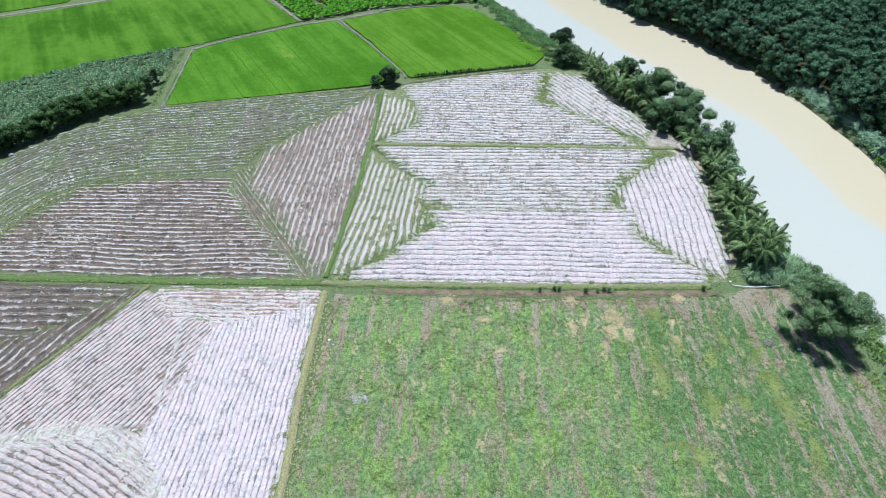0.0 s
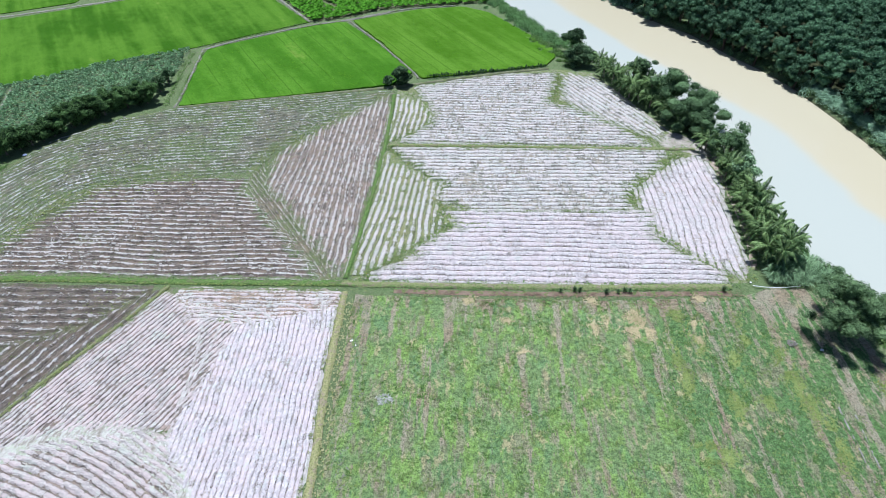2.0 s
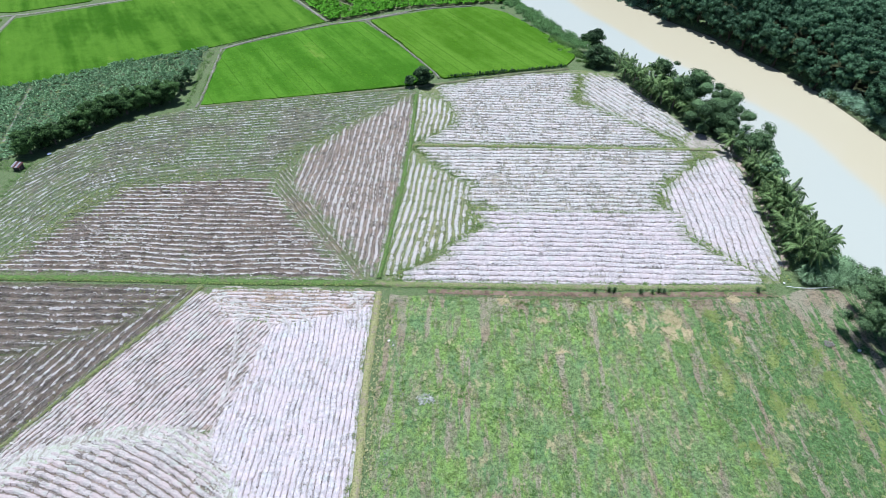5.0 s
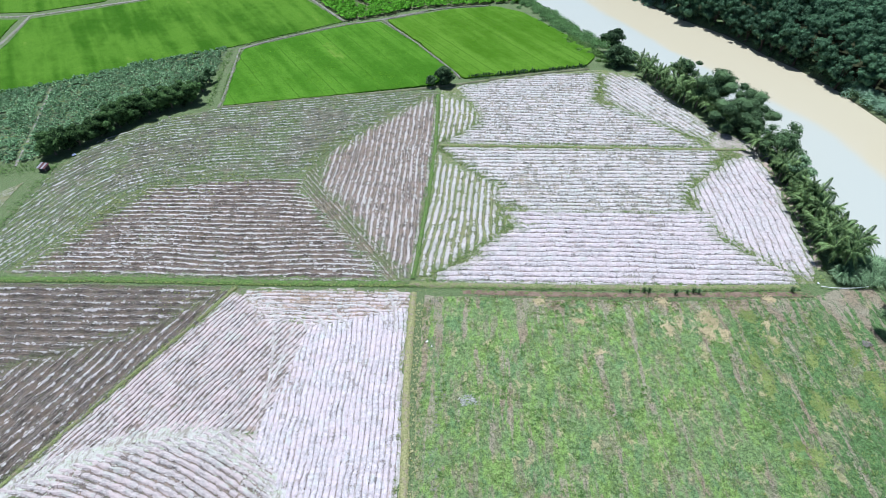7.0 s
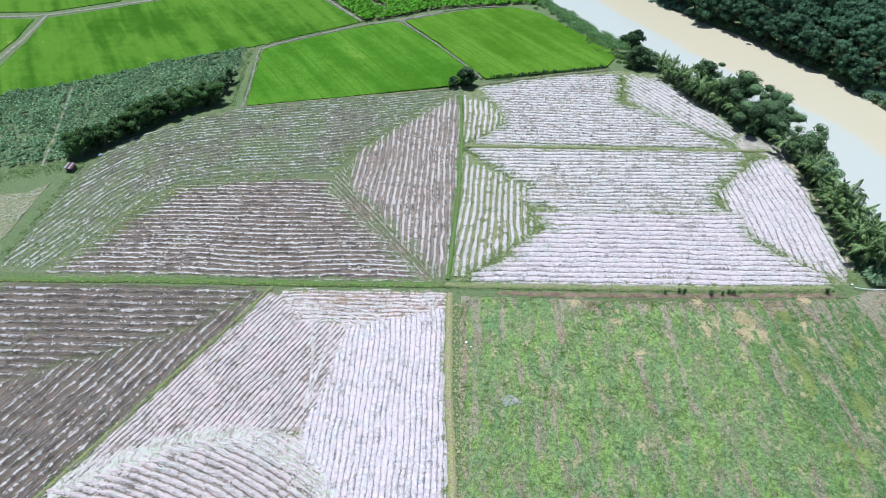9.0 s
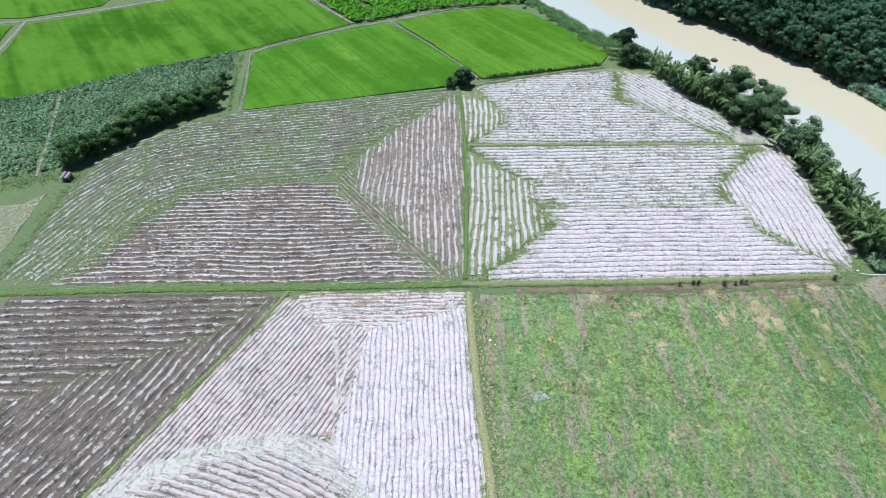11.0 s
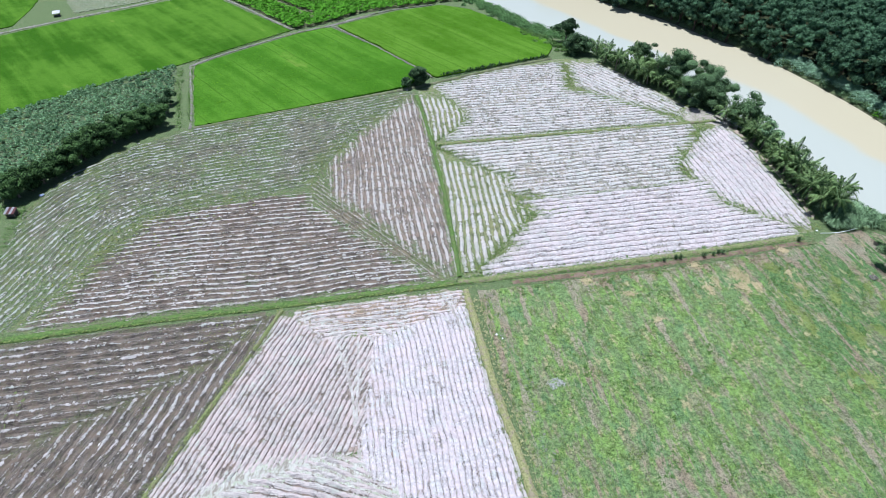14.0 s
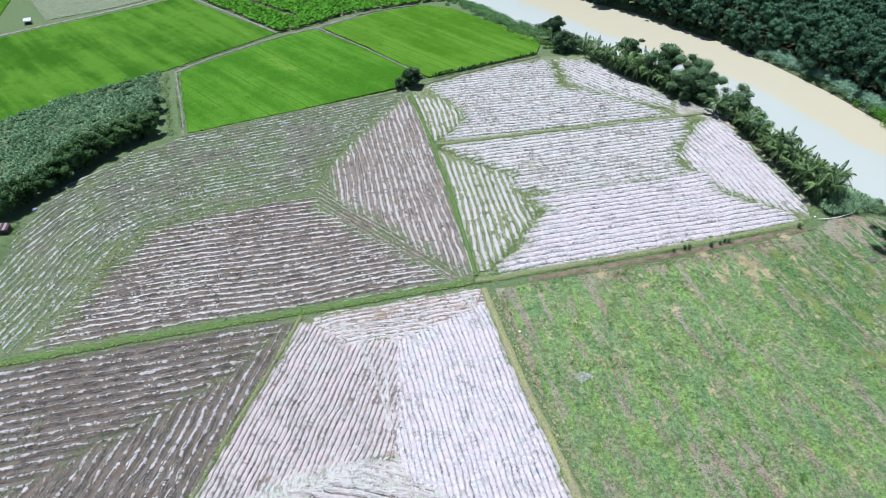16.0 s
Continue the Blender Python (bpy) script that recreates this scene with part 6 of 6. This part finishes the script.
for k, (cx, cy, rx, ry) in enumerate(((20.2, 53.2, 1.3, 2.0), (21.2, 51.2, 1.5, 1.0), (16.7, 53, 1.2, 1.3), (14.7, 56.8, 0.7, 0.7), (14.3, 51.7, 0.6, 1.2), (2.4, 52.8, 0.8, 0.6), (4.6, 47.2, 0.8, 0.7),
                                      (-2.9, 56.2, 0.7, 0.7), (30, 57.7, 0.9, 0.6), (28, 50.5, 0.8, 1.2), (28.2, 52.6, 0.6, 1.2), (20.3, 52, 1.6, 1.6))):
    r = np.random.default_rng(1000 + k)
    n = int(240 * rx * ry) + 60
    a, d = r.uniform(0, 6.28, n), np.abs(r.normal(0, 0.75, n))
    tufts("dry_tussock", cx + np.cos(a) * d * rx, cy + np.sin(a) * d * ry, 0.19, LEAF_ORANGE, "straw-orange dry grass patch in the meadow", 1010 + k, 5, 0.2, 0.3)

for k, (cx, cy, rx, ry) in enumerate(((24.7, 43.6, 0.7, 2.2), (24.2, 47.5, 0.5, 1.8), (27.6, 49.8, 0.7, 2.4), (29.9, 40.3, 0.8, 1.6), (24.6, 34.2, 1.1, 1.2), (26.8, 33.6, 0.9, 0.8), (31.6, 46.5, 0.6, 2.6), (34.2, 50.4, 0.5, 2.4), (25.8, 54.3, 0.8, 1.4), (38.3, 42.1, 0.8, 3.4), (37.6, 46.4, 0.7, 2.4), (33.5, 40.8, 0.8, 0.8), (39.4, 36.0, 0.8, 3.0))):
    r = np.random.default_rng(1060 + k)
    n = int(260 * rx * ry) + 60
    tufts("dry_tussock", cx + r.normal(0, 0.7, n) * rx, cy + r.normal(0, 0.7, n) * ry, 0.17, LEAF_CLEAR, "yellowing grass streak in the meadow", 1080 + k, 5, 0.2, 0.3)

p, u = smooth_line([(-14, 127.6), (-1.6, 129.9), (14.4, 133.9)], 0.7)
p = p + RNG.normal(0, 0.1, p.shape)
tufts("bund_hedge", p[:, 0], p[:, 1], 0.42, LEAF_DARK, "row of dark upright plants along the rice bund", 1160, 9, 0.2, 2.2, "hedge")

# ---- huts ----
def box(bm, x0, x1, y0, y1, z0, z1):
    m = bmesh.ops.create_cube(bm, size=1.0)["verts"]
    for v in m:
        v.co = Vector((x0 if v.co.x < 0 else x1, y0 if v.co.y < 0 else y1, z0 if v.co.z < 0 else z1))


def corrugated(w, d):
    """A sloping roof sheet with waves across its width."""
    n = 28
    top = np.array([(w * (i / (n - 1) - 0.5), yy, zz + (0.03 if i % 2 else -0.03)) for yy, zz in ((-d / 2, 0.0), (d / 2, 0.45)) for i in range(n)])
    f = grid_faces(2, n)
    return np.concatenate([top, top - np.array([0, 0, 0.03])]), np.concatenate([f[:, ::-1], f + len(top)])


def make_hut():
    ob = tagged(new("field_hut"), "small wooden field hut with a red and white tin roof", "hut")
    for sx in (-1, 1):
        for sy in (-1, 1):
            bm = bmesh.new()
            box(bm, sx * 1.05 - 0.06, sx * 1.05 + 0.06, sy * 0.8 - 0.06, sy * 0.8 + 0.06, -0.1, 1.55 + 0.2 * sy)
            part("post", bm, WOOD, ob)
    for nm, b in (("back_wall", (-1.0, 1.0, 0.76, 0.82, 0.3, 1.5)), ("side_wall", (0.98, 1.04, -0.75, 0.75, 0.3, 1.35)), ("front_wall", (-1.0, 1.0, -0.82, -0.76, 0.3, 0.95)), ("floor_deck", (-1.05, 1.05, -0.85, 0.85, 0.25, 0.32))):
        bm = bmesh.new()
        box(bm, *b)
        part(nm, bm, SHADED_BOARDS, ob)
    for k, (x0, m, lab) in enumerate(((-0.98, TIN_WHITE, "pale tin sheet"), (-0.33, TIN_RED, "rusty red tin sheet"), (0.33, TIN_WHITE, "pale tin sheet"), (0.98, TIN_RED, "rusty red tin sheet"))):
        v, f = corrugated(0.66, 2.3)
        sh = part_np("roof_sheet", v + np.array([x0, 0, 1.38]), f, m, ob, lab)
    return ob


hut = make_hut()
hut.matrix_basis = pose(-94.5, 87.0, 0.0, 0, 0, -8) @ Matrix.Scale(0.68, 4)


def make_shelter():
    ob = tagged(new("shelter"), "small white-roofed shelter on posts beside the track", "shelter")
    for sx in (-1, 1):
        for sy in (-1, 1):
            bm = bmesh.new()
            box(bm, sx * 1.3 - 0.07, sx * 1.3 + 0.07, sy * 1.1 - 0.07, sy * 1.1 + 0.07, -0.1, 1.9 + 0.2 * sy)
            part("post", bm, WOOD, ob)
    v, f = corrugated(3.2, 2.9)
    part_np("roof_sheet", v + np.array([0, 0, 1.68]), f, TIN_WHITE, ob, "white tin roof")
    bm = bmesh.new()
    box(bm, -1.2, 1.2, -1.0, 1.0, 0.4, 0.48)
    part("deck", bm, SHADED_BOARDS, ob)
    return ob


shelter = make_shelter()
shelter.matrix_basis = pose(-118.0, 184.0, 0.0, 0, 0, 12) @ Matrix.Scale(0.62, 4)

# ---- pipe and litter ----
bm = bmesh.new()
PIPE = [(38.4, 60.6), (40, 60.35), (41.6, 60.3), (43.4, 60.45), (45.2, 60.75)]
for (x0, y0), (x1, y1) in zip(PIPE, PIPE[1:]):
    q = 0.055
    d = Vector((x1 - x0, y1 - y0, 0)).normalized()
    nx, ny = -d.y * q, d.x * q
    rings = [[bm.verts.new((x + nx * math.cos(a), y + ny * math.cos(a), 0.32 + q * math.sin(a))) for a in np.linspace(0, 2 * math.pi, 8, endpoint=False)] for x, y in ((x0, y0), (x1, y1))]
    for k in range(8):
        bm.faces.new((rings[0][k], rings[0][(k + 1) % 8], rings[1][(k + 1) % 8], rings[1][k]))
me = bpy.data.meshes.new("water_pipe")
bm.to_mesh(me)
bm.free()
me.materials.append(PLASTIC)
tagged(new("water_pipe", me), "white plastic water pipe lying along the bank", "pipe")


def crumpled(name, x, y, size, mat, label, category, seed):
    """A crumpled bag or a small heap, lying on the ground."""
    r = np.random.default_rng(seed)
    bm = bmesh.new()
    bmesh.ops.create_icosphere(bm, subdivisions=2, radius=size)
    for v in bm.verts:
        v.co = Vector((v.co.x * r.uniform(0.7, 1.4), v.co.y * r.uniform(0.6, 1.1), max(v.co.z, -size * 0.2) * r.uniform(0.2, 0.5)))
    me = bpy.data.meshes.new(name)
    bm.to_mesh(me)
    bm.free()
    me.materials.append(mat)
    ob = tagged(new(name, me), label, category)
    ob.matrix_basis = pose(x, y, 0.2, 0, 0, r.uniform(0, 360))


crumpled("plastic_bag", -18.6, 48.4, 0.17, PLASTIC, "crumpled white plastic bag in the meadow grass", "bag", 1)
crumpled("plastic_bag", -17.9, 47.6, 0.13, PLASTIC, "small torn white plastic bag on the ground", "bag", 2)
crumpled("plastic_bag", 38.4, 61.4, 0.16, PLASTIC, "white plastic bag at the field corner", "bag", 3)
crumpled("plastic_bag", 43.4, 49.2, 0.25, PLASTIC, "white litter bag under the big tree", "bag", 4)
crumpled("cloth_heap", -91.6, 92.2, 0.4, TARP, "blue-grey cloth heap in the hedge shade", "cloth", 5)
r = np.random.default_rng(31)
a, d = r.uniform(0, 6.28, 45), np.sqrt(r.random(45))
tufts("dead_bush", -13 + np.cos(a) * d * 1.0, 39.4 + np.sin(a) * d * 0.7, 0.35, leaf_material("grey_twigs", (0.30, 0.31, 0.28), (0.52, 0.52, 0.48), 0.9), "grey dead bush lying in the meadow", 1050, 6, 0.18, 0.5, "bush")

tufts("dead_bush", 39.9 + np.cos(a) * d * 0.6, 50.1 + np.sin(a) * d * 0.5, 0.22, LEAF_GREY, "small heap of grey twigs on the bank", 1052, 6, 0.2, 0.6, "bush")
x, y = scatter([(47.6, 45.4), (51.2, 46), (52.6, 40), (53, 28), (50.6, 28), (49, 36)], 9.0, 1053)
tufts("bank_grass", x, y, 0.26, LEAF_CLEAR, "bright green grass along the water", 1054, 6, 0.15, 0.6)

# ---- wheel ruts ----
ribbon("wheel_rut", [(-82.6, 52.6), (-80.2, 52.2), (-79, 50.4), (-78.8, 47.5), (-78.9, 44.6), (-77.8, 43.4), (-75.5, 43.2)], 0.42, MUD, "dark curved wheel rut in the soil", "wheel rut", 0.0, 0.2, 61)
ribbon("wheel_rut", [(-81.8, 50.6), (-80.3, 49.9), (-80, 47.5), (-80, 44.5), (-79.2, 42.4)], 0.4, MUD, "dark wheel rut in the soil", "wheel rut", 0.0, 0.2, 62)
SWIRLS = [[(-40.6, 51.4), (-39.6, 48), (-38.9, 45), (-38.4, 41.6), (-38.3, 37)], [(-37.4, 50.4), (-37.5, 46), (-37.9, 41.6), (-38.2, 37.5)],
          [(-43, 54.6), (-40, 54.8), (-37, 54.2), (-33.6, 53.8), (-31, 52.4), (-29.4, 50)], [(-41, 52.8), (-38.6, 53.4), (-35.6, 53), (-33.4, 51.6), (-32.4, 49)],
          [(-40.4, 51), (-38.4, 52.2), (-36.2, 51.8), (-35.4, 49.6)], [(-31, 54.6), (-28, 54.8), (-25.6, 53.4), (-24.4, 51)], [(-24.8, 57), (-23.6, 54), (-23, 50)]]
TAN_BARE = plain_material("bare_tan_earth", (0.22, 0.175, 0.15), (0.36, 0.29, 0.25), 0.95, 3.0, 0.0, 0.1)
BARE_ENDS = [(-45.4, 53.4, 60), (-43.8, 52, 62), (-42.2, 50.6, 62), (-41, 50.2, 63), (-40, 49.4, 63), (-38.6, 49.6, 65), (-37.4, 49.2, 66), (-36.9, 46, 70), (-37.3, 42.6, 74), (-37.6, 39.6, 78),
             (-38.6, 34.6, 62), (-41.4, 35.2, 60), (-44.6, 35.4, 58), (-36.2, 34.4, 88), (-35, 33.8, 90), (-34, 33, 90)]
be = np.array([(x + dx, y, a) for x, y, a in BARE_ENDS for dx in (-0.35, 0.3)])
lumps("bare_earth", be[:, 0], be[:, 1] + r.normal(0, 0.4, len(be)), np.radians(be[:, 2]), 2.6, 0.26, TAN_BARE, "bare tan earth where the rows end", r, 0.12, (0.0, 0.05))
for k, (poly, per, turn) in enumerate((([(-45.4, 57), (-41.6, 55.8), (-39.6, 53), (-40.4, 50.4), (-42.6, 52.4), (-44.8, 55)], 16, -50), ([(-26.4, 56.6), (-22.8, 57), (-22.8, 52.5), (-25, 53.4)], 9, 70),
                                       ([(-38, 53), (-35.4, 54), (-33, 53.4), (-34.6, 51.4)], 7, 20), ([(-37.6, 36), (-36, 36), (-34.4, 30), (-38, 32)], 9, 80))):
    x, y = scatter(poly, per, 1170 + k)
    lumps("straw_litter", x, y, np.radians(turn + r.normal(0, 22, len(x))), 0.9, 0.08, STRAW_FLAT, "white straw heaped on the headland", r, 0.13, (0.0, 0.06))
x, y = scatter([(-38.6, 52.4), (-36.4, 52.6), (-35.8, 50.8), (-37.6, 50.6)], 7, 1180)
tufts("weed_band", x, y, 0.2, LEAF_CLEAR, "pale green weeds on the headland", 1181, 6, 0.12, 0.35)
for k, line in enumerate(SWIRLS):
    ribbon("wheel_track", line, 0.30, ASH_HEAP, "pale wheel track swept through the straw", "wheel rut", 0.0, 0.16, 130 + k, step_len=0.3)
    p, u = smooth_line(line, 0.25)
    way = np.arctan2(*np.gradient(p, axis=0).T[::-1])
    n = int(u[-1] * 7)
    i = r.integers(len(p), size=n)
    lumps("straw_litter", p[i, 0] + r.normal(0, 0.2, n), p[i, 1] + r.normal(0, 0.2, n), way[i] + r.normal(0, 0.12, n), 1.3, 0.06, STRAW_FLAT, "white straw dragged along a wheel track", r, 0.13, (0.0, 0.06))

# ---- rice growth, tall weeds ----
for k, (poly, per) in enumerate((([(-72.6, 141.8), (-40, 160.2), (-29.8, 149), (-18.6, 129.6), (-22.5, 123.6), (-47, 117.8), (-67.6, 113.6)], 3.2),
                                 ([(-36.6, 161.8), (-20.5, 171.2), (-7, 173.8), (8.5, 158), (16.8, 140), (11.3, 134.2), (-7.5, 128.6), (-15, 127.8)], 3.2))):
    x, y = scatter(poly, per, 1100 + k, lambda x, y, r: vnoise(x * 0.83 + y * 0.56, y * 0.12, 0.5, 4) + 0.4 * r.random(len(x)) > 0.5)
    tufts("rice_growth", x, y, 0.27, LEAF_RICE, "young rice blades above the field", 1110 + k, 4, 0.4, 0.28, "rice")
for k, (x, y) in enumerate(((10.4, 58.6), (12.5, 58.9), (13.2, 58.7), (17.0, 58.6), (18.7, 58.7), (19.7, 59.0), (20.4, 58.9), (34.0, 59.7))):
    v, f = REEDS[k % 3]
    ob = tagged(new("tall_weed"), "dark green upright weed on the grassy bund", "weed", "weeds on the bund")
    part_np("foliage", v * np.array([0.3, 0.3, 0.42]), f, LEAF_DARK, ob)
    put(ob, x, y, 40.0 * k, 0.75 + 0.08 * (k % 4), 0.2)
